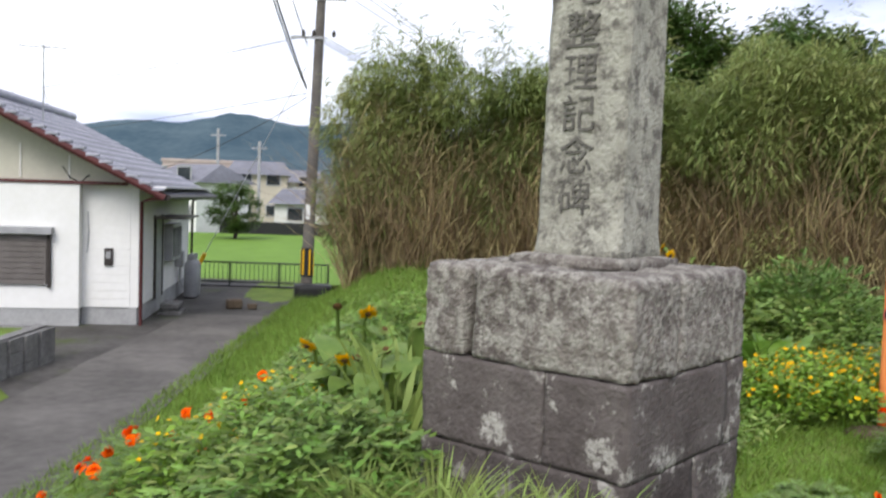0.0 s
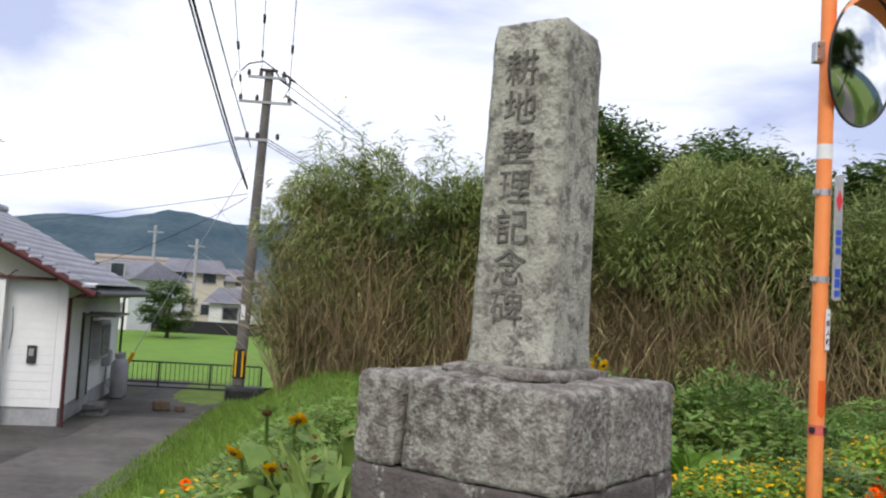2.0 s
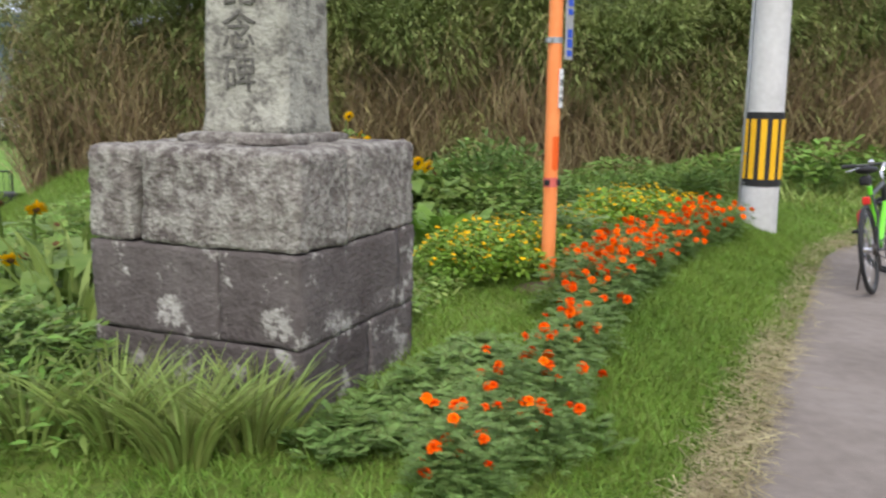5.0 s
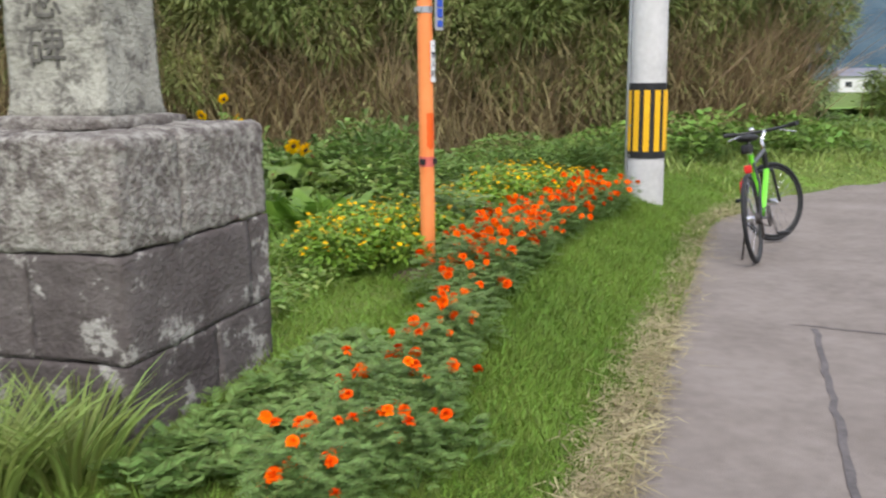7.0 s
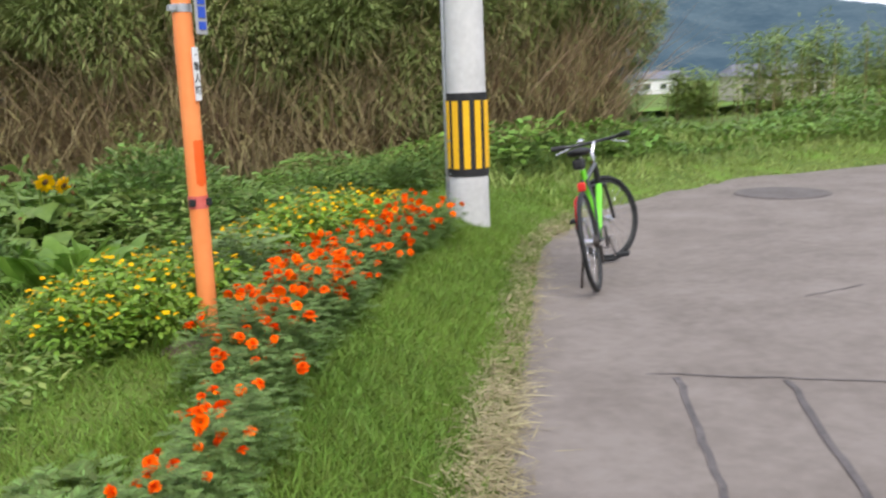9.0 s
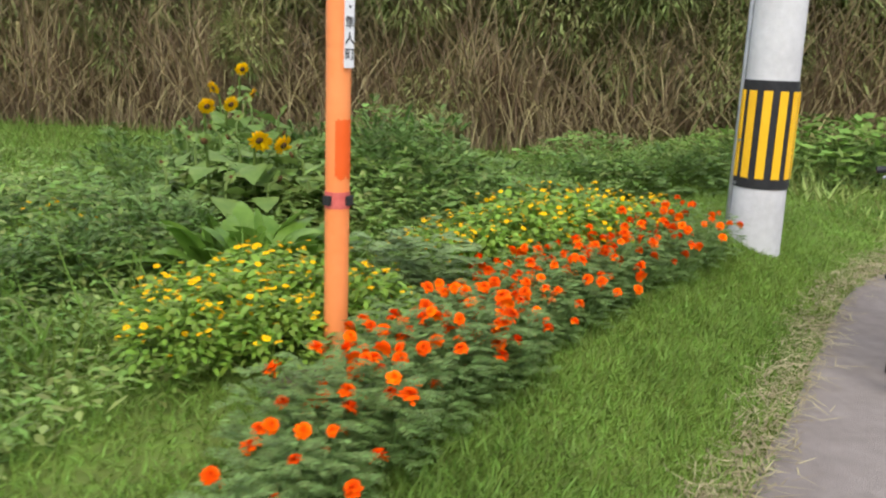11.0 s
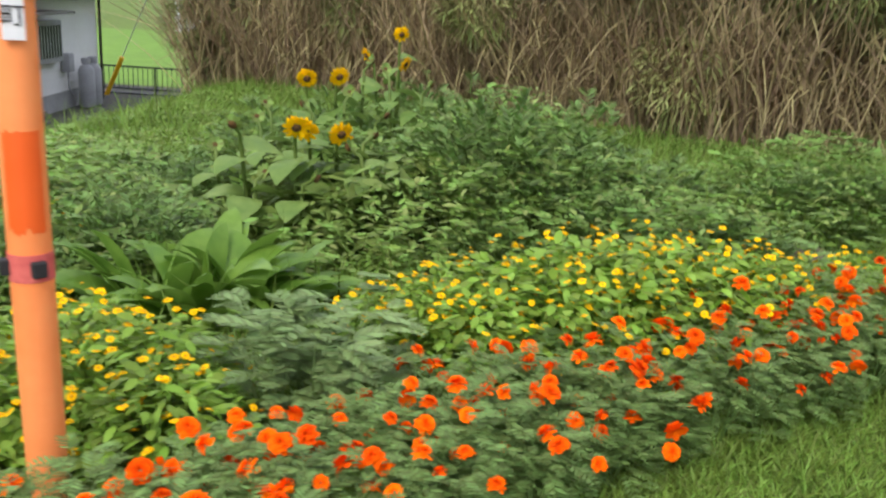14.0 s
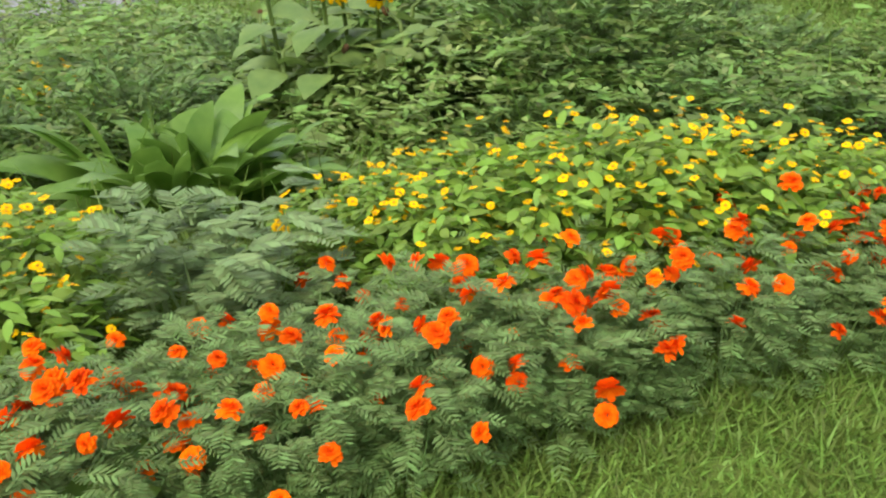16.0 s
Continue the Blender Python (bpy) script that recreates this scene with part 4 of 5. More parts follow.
tagged(quads("dry_reed_leaves", *strips(np.stack((x, y - 0.25, z), 1), dirs(n, -0.1), rng.uniform(0.3, 0.9, n), rng.uniform(0.01, 0.022, n), np.tile((0, 0, -0.5), (n, 1)), 3), M["reed"]), "tangle of tan and olive drooping reed leaves", "thicket", kind="stuff")
# leafy billows: rounded heads of drooping bamboo sprays with dark gaps between
bp, bd = [], []
for k in range(230):
    bx = rng.uniform(LX[0] - 0.2, LX[-1] + 0.6)
    by = float(np.interp(bx, LX, LY)) + rng.uniform(-0.25, 1.7)
    leafy = float(np.clip(0.62 + 0.8 * smooth_step(3.0, -0.5, bx) + 0.6 * smooth_step(8.5, 11.0, bx) + 0.9 * noise.noise(Vector((bx * 0.62, 11, 0))), 0.25, 1.0))
    top = float(thicket_top([bx], [by])[0])
    bz = float(ground(bx, by)) + top * (1.02 - rng.uniform(0.0, 0.90) * leafy)
    br = rng.uniform(0.35, 0.75)
    k_n = int(2300 * br)
    d = rng.normal(0, 1, (k_n, 3))
    d /= np.linalg.norm(d, axis=1, keepdims=True)
    d *= rng.uniform(0.45, 1.0, (k_n, 1)) ** 0.5
    bp.append(np.array((bx, by, bz)) + d * (br, br, br * 0.85))
    bd.append(d * (1, 1, 0.5) + rng.normal(0, 0.35, (k_n, 3)) + (0, 0, 0.05))
bp, bd = np.concatenate(bp), np.concatenate(bd)
n = len(bp)
tagged(quads("bamboo_grass_leaves", *strips(bp, bd, rng.uniform(0.10, 0.23, n), rng.uniform(0.016, 0.030, n), np.tile((0, 0, -0.25), (n, 1)), 2, leaf=True), M["bamboo"]), "leafy green sprays of tall bamboo grass", "thicket", kind="stuff")
tx, ty = along(2600, 3.3)
n = len(tx)
cover = np.array([0.30 + 0.5 * noise.noise(Vector((a * 0.28, 11, 0))) for a in tx]) + 0.30 * smooth_step(3.5, -1.5, tx) + 0.35 * smooth_step(8.5, 11.5, tx)
tz = ground(tx, ty) + thicket_top(tx, ty) * (1 - np.clip(cover + 0.12, 0.2, 0.9) * rng.uniform(0, 1, n) ** 1.3)
LEAVES = 22
spray = rng.normal(0, 1, (n, LEAVES, 3)) * (0.17, 0.17, 0.13)
p = (np.stack((tx, ty - rng.uniform(0, 0.4, n), tz), 1)[:, None, :] + spray).reshape(-1, 3)
out = (spray * (1, 1, 0.6) + rng.normal(0, 0.08, spray.shape) + (0, 0, 0.04)).reshape(-1, 3)
n = len(p)
tagged(quads("bamboo_grass_sprays", *strips(p, out, rng.uniform(0.15, 0.34, n), rng.uniform(0.016, 0.032, n), np.tile((0, 0, -0.3), (n, 1)), 2, leaf=True), M["bamboo"]), "loose green bamboo-grass sprays among canes", "thicket", kind="stuff")
# plumes: single leafy shoots rising above the rest
sx, sy = along(150, 2.6)
ph = thicket_top(sx, sy)
stems, leafp = [], []
for a, b, hh in zip(sx, sy, ph):
    k = 70
    u = rng.uniform(0.55, 1.0, k)
    tilt = rng.normal(0, 0.12, 2)
    tip = hh + rng.uniform(0.2, 1.3)
    leafp.append(np.stack((a + tilt[0] * u * tip + rng.normal(0, 0.16, k) * (1.15 - u), b + tilt[1] * u * tip + rng.normal(0, 0.16, k) * (1.15 - u), float(ground(a, b)) + u * tip), 1))
    stems.append((a, b, float(ground(a, b)), tilt[0], tilt[1], tip))
stems = np.array(stems)
leafp = np.concatenate(leafp)
n = len(leafp)
tagged(quads("bamboo_shoots", *joined(strips(leafp, dirs(n, 0.5), rng.uniform(0.18, 0.36, n), rng.uniform(0.02, 0.04, n), np.tile((0, 0, -0.4), (n, 1)), 2, leaf=True), strips(stems[:, :3], np.concatenate((stems[:, 3:5], np.ones((len(stems), 1))), 1), stems[:, 5], 0.03, None, 4)), M["bamboo"]), "tall leafy bamboo shoots above the thicket", "thicket", kind="stuff")

# ---- lawn, bank and verge ----
x = np.concatenate((rng.uniform(-1.5, 8.5, 150000), rng.uniform(1.5, 6.5, 110000)))
u = np.concatenate((rng.uniform(0, 1, 150000) * 4.2, rng.uniform(0, 1, 110000) * 2.0))
y = edge_y(x) + u
keep = np.hypot(x - MX, y - MY) > 0.5
x, y = x[keep], y[keep]
n = len(x)
patch = np.array([0.8 + 0.55 * noise.noise(Vector((a * 1.6, b * 1.6, 4))) for a, b in zip(x, y)])
tagged(quads("lawn_grass", *strips(np.stack((x, y, ground(x, y) - 0.005), 1), dirs(n, 1.0, 0.7), rng.uniform(0.035, 0.105, n) * patch, rng.uniform(0.005, 0.009, n), dirs(n, -0.25, 0.35), 2), M["lawn"]), "short mown green verge grass", "grass", kind="stuff")
n = 90000
x = rng.uniform(-3.5, -0.4, n)
y = rng.uniform(1.0, 24.0, n) ** 1.0
sz = np.interp(y, (2, 24), (1.0, 1.8))
tagged(quads("bank_grass", *strips(np.stack((x, y, ground(x, y) - 0.005), 1), dirs(n, 1.0, 0.6), rng.uniform(0.05, 0.12, n) * sz, rng.uniform(0.006, 0.010, n) * sz, dirs(n, -0.2, 0.3), 2), M["lawn"]), "mown green grass on the bank", "grass", kind="stuff")
n = 11500
x = np.concatenate((rng.uniform(0.5, 8.0, 8000), rng.uniform(1.4, 3.8, 3500)))
y = edge_y(x) + rng.normal(0.09, 0.09, n)
a = rng.uniform(0, math.tau, n)
tagged(quads("straw_clippings", *strips(np.stack((x, y, np.maximum(ground(x, y), 0.004) + rng.uniform(0.012, 0.05, n)), 1), np.stack((np.cos(a), np.sin(a), rng.normal(0, 0.12, n)), 1), rng.uniform(0.05, 0.16, n), rng.uniform(0.003, 0.006, n), None, 2), M["straw"]), "dry straw clippings along the asphalt edge", "straw", kind="stuff")

# ---- weeds behind the flower bed ----
MOUNDS = [(3.55, 8.5, 0.85, 0.8), (3.2, 7.6, 0.5, 0.6), (4.3, 7.7, 0.32, 0.7), (1.3, 7.4, 0.55, 0.9), (0.4, 6.4, 0.5, 0.8), (2.5, 8.4, 0.6, 0.7), (-0.6, 5.6, 0.5, 0.6), (-0.9, 4.2, 0.45, 0.6), (-0.5, 3.5, 0.35, 0.5), (5.8, 9.2, 0.5, 0.8), (7.6, 9.6, 0.45, 1.2), (0.2, 8.6, 0.5, 1.0), (-0.9, 3.2, 0.2, 0.4)]


def mound(x, y):
    h = np.zeros(len(x))
    for a, b, hh, r in MOUNDS:
        h = np.maximum(h, hh * np.exp(-((x - a) ** 2 + (y - b) ** 2) / (r * r) * 0.8))
    return h


def weeds(name, n, x0, x1, y0, y1, base, material, size, label, up=0.25, ferny=False, inside=None):
    x, y = rng.uniform(x0, x1, n), rng.uniform(y0, y1, n)
    ok = (y - edge_y(x)) > 2.5
    ok &= np.hypot(x - MX, y - MY) > 0.62
    ok &= np.hypot(x - 2.6, y - 6.3) > 0.5
    if inside:
        ok &= inside(x, y)
    x, y = x[ok], y[ok]
    n = len(x)
    bump_ = np.array([max(0.0, 0.7 + 0.9 * noise.noise(Vector((a * 1.3, b * 1.3, 9)))) for a, b in zip(x, y)])
    top = base * bump_ + mound(x, y)
    z = ground(x, y) + top * rng.uniform(0, 1, n) ** 0.5
    p = np.stack((x, y, z), 1)
    if ferny:
        g = fronds(p, dirs(n, 0.4), rng.uniform(0.7, 1.3, n) * size, 4, 0.42, 0.3)
    else:
        g = strips(p, dirs(n, up), rng.uniform(0.6, 1.3, n) * size, rng.uniform(0.25, 0.45, n) * size, np.tile((0, 0, -0.3), (n, 1)), 2, leaf=True)
    return tagged(quads(name, *g, M[material]), label, "weeds", kind="stuff")


weeds("leafy_weeds", 110000, -1.6, 9.0, 2.8, 16.8, 0.13, "weed", 0.055, "dense low leafy green weeds")
weeds("pale_weeds", 50000, -1.6, 9.0, 2.8, 16.8, 0.12, "pale_weed", 0.065, "pale green leafy weeds")
weeds("ferny_weeds", 6000, -1.5, 6.0, 3.0, 10.5, 0.10, "weed", 0.15, "ferny green mugwort weeds", ferny=True, inside=lambda x, y: mound(x, y) > 0.12)
weeds("drooping_foliage", 4000, 1.7, 3.2, 7.3, 9.2, 0.1, "sun_leaf", 0.13, "pale drooping foliage among the sunflowers", 0.1, inside=lambda x, y: np.hypot(x - 2.5, y - 8.1) < 0.8)
n = 60000
x, y = rng.uniform(-2.5, 18, n), rng.uniform(5, 17.5, n)
ok = (y - edge_y(x)) > 2.6
x, y = x[ok], y[ok]
n = len(x)
tagged(quads("tall_grass", *strips(np.stack((x, y, ground(x, y)), 1), dirs(n, 1.2, 0.5), rng.uniform(0.12, 0.38, n), rng.uniform(0.007, 0.014, n), dirs(n, -0.3, 0.4), 3), M["lawn"]), "rough uncut grass in front of the thicket", "grass", kind="stuff")

# far road edge: weeds, rough grass, slender bamboo clumps and shrubs
n = 60000
x = rng.uniform(7.5, 42, n)
y = edge_y(x) + rng.uniform(0.0, 1, n) ** 1.2 * 9
hh = np.clip((y - edge_y(x)) * 0.5, 0.15, 1)
tagged(quads("roadside_grass", *strips(np.stack((x, y, ground(x, y)), 1), dirs(n, 1.0, 0.6), rng.uniform(0.15, 0.5, n) * hh, rng.uniform(0.015, 0.03, n), dirs(n, -0.3, 0.4), 2), M["pale_weed"]), "rough pale roadside grass", "grass", kind="stuff")
n = 45000
x = rng.uniform(8, 40, n)
off = rng.uniform(0.15, 1, n) ** 0.9 * 7
y = edge_y(x) + off
hh = np.array([max(0.05, 0.35 + 0.75 * noise.noise(Vector((a * 0.5, b * 0.5, 2)))) for a, b in zip(x, y)]) * np.clip(off, 0.2, 1)
tagged(quads("roadside_weeds", *strips(np.stack((x, y, ground(x, y) + hh * rng.uniform(0, 1, n) ** 0.5), 1), dirs(n, 0.2), rng.uniform(0.08, 0.2, n), rng.uniform(0.04, 0.09, n), None, 2, leaf=True), M["weed"]), "leafy green roadside weeds", "weeds", kind="stuff")


def bamboo_clump(x, y, h, r):
    c = empty("bamboo_clump", pose(x, y, float(ground(x, y))))
    g = np.random.default_rng(int(x * 31 + y * 7))
    k = 26
    bx, by = g.normal(0, r * 0.5, k), g.normal(0, r * 0.5, k)
    hs = h * g.uniform(0.6, 1.05, k)
    lean_ = np.stack((g.normal(0, 0.06, k), g.normal(0, 0.06, k), np.ones(k)), 1)
    for q in range(k):
        quads("cane", *strips([(bx[q], by[q], 0)], [lean_[q]], hs[q], 0.045, None, 3), M["reed"], c)
    m = k * 90
    i = g.integers(0, k, m)
    u = g.uniform(0.2, 1.0, m)
    p = np.stack((bx[i], by[i], np.zeros(m)), 1) + lean_[i] * (hs[i] * u)[:, None] + g.normal(0, 0.22, (m, 3)) * (1.2 - u)[:, None]
    tagged(quads("foliage", *strips(p, dirs(m, 0.3), g.uniform(0.2, 0.45, m), g.uniform(0.03, 0.06, m), np.tile((0, 0, -0.3), (m, 1)), 2, leaf=True), M["pale_weed"], c), kind="stuff")
    return tagged(c, "slender pale green bamboo clump beside the road", "bamboo", "bamboo clumps by the road")


for x_, y_, h_, r_ in ((24, 15.5, 2.6, 0.9), (26, 15.2, 3.2, 1.0), (28, 14.6, 2.6, 1.0), (31.5, 13.6, 3.4, 0.9), (22, 16.5, 1.6, 0.8), (34.5, 12.6, 2.2, 1.0)):
    bamboo_clump(x_, y_, h_, r_)
fx = np.linspace(16, 120, 30)
ribbon("rice_field", [(x, 19.5) for x in fx], [(x, 58) for x in fx], M["field"], 0.35, "bright green rice field", "field", 12)

# ---- flowers ----
def petals(n, r0, length, width, tilt, z=0.0, jitter=0.15):
    a = np.arange(n) * math.tau / n + rng.uniform(0, 1)
    d = np.stack((np.cos(a), np.sin(a), np.full(n, tilt) + rng.normal(0, jitter, n)), 1)
    base = np.stack((np.cos(a) * r0, np.sin(a) * r0, np.full(n, z)), 1)
    # petals lie flat: sides are horizontal
    d /= np.linalg.norm(d, axis=1, keepdims=True)
    side = np.stack((-np.sin(a), np.cos(a), np.zeros(n)), 1)
    v = np.empty((n, 4, 2, 3))
    for i, (t, w) in enumerate(((0, 0.35), (0.4, 0.9), (0.8, 1.0), (1.0, 0.45))):
        c = base + d * length * t + np.array((0, 0, -0.2)) * length * t * t
        v[:, i, 0], v[:, i, 1] = c - side * width * w / 2, c + side * width * w / 2
    idx = (np.arange(n) * 8)[:, None, None] + (np.arange(3) * 2)[None, :, None] + np.array([0, 1, 3, 2])
    return v.reshape(-1, 3), idx.reshape(-1, 4)


def mesh_of(ob):
    me = ob.data
    bpy.data.objects.remove(ob)
    return me


def dome(r, h, z=0.0, seg=10):
    bm = bmesh.new()
    bmesh.ops.create_uvsphere(bm, u_segments=seg, v_segments=6, radius=1.0, matrix=Matrix.Translation((0, 0, z)) @ Matrix.Diagonal((r, r, h, 1)))
    return bm


HEADS = []
for k in range(4):
    r = 0.026
    layers = [petals(c, 0.003, r * l, r * w, t, z, 0.32) for c, l, w, t, z in ((13, 1.05, 0.62, 0.05, -0.002), (12, 0.95, 0.55, 0.40, 0.002), (11, 0.80, 0.48, 0.80, 0.005), (9, 0.62, 0.40, 1.30, 0.007), (7, 0.45, 0.34, 2.20, 0.008), (5, 0.34, 0.30, 4.0, 0.008))]
    HEADS.append(mesh_of(quads("flower_head", *joined(*layers), M["orange"])))
YELLOW = []
for k in range(3):
    me = mesh_of(quads("yellow_flower", *petals(10, 0.004, 0.0145, 0.0085, 0.12, 0, 0.12), M["yellow"]))
    YELLOW.append(me)
disc = dome(0.0058, 0.0045)
DISC = bpy.data.meshes.new("flower_centre")
disc.to_mesh(DISC)
disc.free()
DISC.materials.append(M["seed_gold"])


def head(mesh, name, parent, p, tilt, size, yaw):
    ob = new(name, mesh)
    ob.parent = parent
    ob.matrix_basis = Matrix.Translation(p) @ Euler((tilt[0], tilt[1], yaw)).to_matrix().to_4x4() @ Matrix.Diagonal((size, size, size, 1))
    return ob


FOLIAGE = []
for k in range(4):
    n = 84
    a, rr = rng.uniform(0, math.tau, n), rng.uniform(0, 1, n) ** 0.6 * 0.10
    z = rng.uniform(0.06, 0.31, n) * (1.1 - rr * 2.4)
    p = np.stack((np.cos(a) * rr, np.sin(a) * rr, z), 1)
    d = np.stack((np.cos(a), np.sin(a), rng.uniform(0.1, 0.9, n)), 1)
    st_n = 9
    sa = rng.uniform(0, math.tau, st_n)
    stems = strips(np.zeros((st_n, 3)), np.stack((np.cos(sa) * 0.4, np.sin(sa) * 0.4, np.ones(st_n)), 1), 0.27, 0.006, None, 3)
    FOLIAGE.append(mesh_of(quads("marigold_plant", *joined(fronds(p, d, rng.uniform(0.05, 0.09, n), 6, 0.36, 0.15), stems), M["marigold_leaf"])))


def marigold(x, y, size=1.0, flowers=4, group="row of marigolds"):
    ob = new("marigold_plant", FOLIAGE[int(rng.integers(4))])
    ob.matrix_basis = pose(x, y, float(ground(x, y)) - 0.01, 0, 0, rng.uniform(0, 360)) @ Matrix.Diagonal((size, size, size, 1))
    for i in range(flowers):
        a, r = rng.uniform(0, math.tau), rng.uniform(0.02, 0.19)
        p = Vector((math.cos(a) * r, math.sin(a) * r, rng.uniform(0.33, 0.43) - r * 1.0))
        head(HEADS[int(rng.integers(4))], "flower_head", ob, p, (rng.normal(0.25, 0.45) - 0.3 * math.sin(a), rng.normal(0, 0.45) + 0.3 * math.cos(a)), rng.uniform(0.68, 1.02), rng.uniform(0, 6))
    return tagged(ob, "feathery green marigold plant with orange flower heads", "flower", group)


ROW_X = [0.98, 1.42, 2.05, 2.88, 3.42, 4.10, 5.32]
ROW_Y = [2.15, 2.58, 3.40, 4.50, 5.06, 5.56, 6.50]
path_t = np.linspace(0, 1, 60)
rx, ry = np.interp(path_t, np.linspace(0, 1, 7), ROW_X), np.interp(path_t, np.linspace(0, 1, 7), ROW_Y)
for i, (a, b) in enumerate(zip(rx, ry)):
    full = a > 2.5
    for off in ((0.0, 0.15, 0.30) if a > 3.7 else (-0.06, 0.07, 0.19) if full else (-0.05, 0.08)):
        if not full and rng.uniform() < 0.18:
            continue
        marigold(a + off * -0.62 + rng.normal(0, 0.04), b + off * 0.75 + rng.normal(0, 0.04), rng.uniform(0.85, 1.1) if full else rng.uniform(0.7, 0.9), int(rng.integers(2, 5)) if full else int(rng.integers(1, 4)))
for a, b in ((-0.95, 4.5), (-1.0, 5.0), (-1.25, 4.45), (-1.15, 4.7), (-1.5, 4.4), (-1.4, 4.1), (-1.55, 4.6), (-1.7, 4.3), (-0.85, 5.2)):
    marigold(a, b, rng.uniform(1.1, 1.4), int(rng.integers(2, 4)), "marigolds on the bank")

BED = []
for k in range(3):
    n = 430
    a, rr = rng.uniform(0, math.tau, n), rng.uniform(0, 1, n) ** 0.5 * 0.21
    z = (0.33 - rr * rr * 3.5) * rng.uniform(0.35, 1, n) ** 0.5
    p = np.stack((np.cos(a) * rr, np.sin(a) * rr, z), 1)
    d = np.stack((np.cos(a), np.sin(a), rng.uniform(-0.1, 0.7, n)), 1) + rng.normal(0, 0.35, (n, 3))
    sa = rng.uniform(0, math.tau, 12)
    BED.append(mesh_of(quads("yellow_bedding_plant", *joined(strips(p, d, rng.uniform(0.03, 0.056, n), rng.uniform(0.015, 0.027, n), np.tile((0, 0, -0.3), (n, 1)), 3, leaf=True), strips(np.zeros((12, 3)), np.stack((np.cos(sa) * 0.5, np.sin(sa) * 0.5, np.ones(12)), 1), 0.3, 0.006, None, 3)), M["yellow_leaf"])))


def bedding(x, y, size=1.0, flowers=20, group="yellow bedding flowers"):
    ob = new("yellow_bedding_plant", BED[int(rng.integers(3))])
    ob.matrix_basis = pose(x, y, float(ground(x, y)) - 0.01, 0, 0, rng.uniform(0, 360)) @ Matrix.Diagonal((size, size, size, 1))
    for i in range(flowers):
        a, r = rng.uniform(0, math.tau), rng.uniform(0, 1) ** 0.5 * 0.23
        p = Vector((math.cos(a) * r, math.sin(a) * r, 0.365 - r * r * 3.6 + rng.uniform(-0.03, 0.02)))
        tilt = (rng.normal(-math.sin(a) * r * 2, 0.25), rng.normal(math.cos(a) * r * 2, 0.25))
        h = head(YELLOW[int(rng.integers(3))], "flower_head", ob, p, tilt, rng.uniform(0.62, 0.86) / size, rng.uniform(0, 6))
        c = new("flower_centre", DISC)
        c.parent = h
    return tagged(ob, "bushy light green bedding plant with small yellow daisies", "flower", group)


for a, b, s_ in ((2.42, 4.95, 1.0), (2.30, 5.20, 1.1), (2.60, 5.24, 1.1), (2.84, 5.20, 1.1), (2.70, 5.50, 1.15), (2.50, 5.45, 1.15), (2.40, 5.65, 1.1), (2.10, 5.00, 1.0), (2.18, 5.45, 1.05), (2.05, 5.28, 1.0),
                 (3.42, 6.06, 1.05), (3.62, 5.92, 1.15), (3.86, 5.98, 1.3), (4.10, 6.10, 1.3), (3.66, 6.20, 1.3), (3.92, 6.26, 1.5), (4.18, 6.34, 1.45), (4.40, 6.32, 1.25), (4.42, 6.54, 1.35), (4.64, 6.56, 1.2), (4.66, 6.76, 1.15), (4.88, 6.76, 1.05), (4.16, 6.58, 1.3), (3.90, 6.50, 1.25), (5.10, 6.92, 0.95), (3.45, 6.30, 1.05), (3.24, 6.08, 0.95)):
    bedding(a, b, s_, int(30 * s_))
for a, b in ((-0.70, 5.0), (-0.78, 4.5), (-0.95, 4.75), (-1.1, 4.0), (1.5, 7.05), (1.35, 7.2)):
    bedding(a, b, 1.3, 24, "yellow flowers on the bank")

# tall grey-green feathery plants in the bed
for a, b, s_ in ((3.14, 5.52, 0.88), (3.00, 5.58, 0.86), (3.22, 5.68, 0.88)):
    fp_ = empty("feathery_plant", pose(a, b, float(ground(a, b)) - 0.01))
    for i in range(5):
        an = i * 1.26
        quads("stem", *strips([(0, 0, 0)], [(math.cos(an) * 0.3, math.sin(an) * 0.3, 1.0)], 0.46 * s_, 0.012, None, 4), M["grey_fern"], fp_)
    for i in range(64):
        an, rr = rng.uniform(0, math.tau), rng.uniform(0, 1) ** 0.6 * 0.16
        p = np.array([(math.cos(an) * rr, math.sin(an) * rr, rng.uniform(0.12, 0.52) * (1.1 - rr * 2))]) * s_
        quads("frond", *fronds(p, [(math.cos(an), math.sin(an), rng.uniform(0.1, 0.9))], rng.uniform(0.11, 0.18) * s_, 9, 0.34, 0.18, 0.4), M["grey_fern"], fp_)
    tagged(fp_, "tall feathery grey-green plant without flowers", "plant", "feathery plants in the bed")


def leaf_plant(name, x, y, count, length, width, label, category, material, up=(0.4, 1.6), spread=0.05, sag=0.45, group=""):
    """A plant of large separate leaves."""
    t = empty(name, pose(x, y, float(ground(x, y)) - 0.01))
    for i in range(count):
        an = rng.uniform(0, math.tau)
        d = (math.cos(an), math.sin(an), rng.uniform(*up))
        l = rng.uniform(0.7, 1.15) * length
        ob = quads("leaf", *strips([(math.cos(an) * spread, math.sin(an) * spread, 0.0)], [d], l, width * rng.uniform(0.8, 1.2), [(0, 0, -sag)], 7, leaf=True), M[material], t, smooth=True)
    return tagged(t, label, category, group)


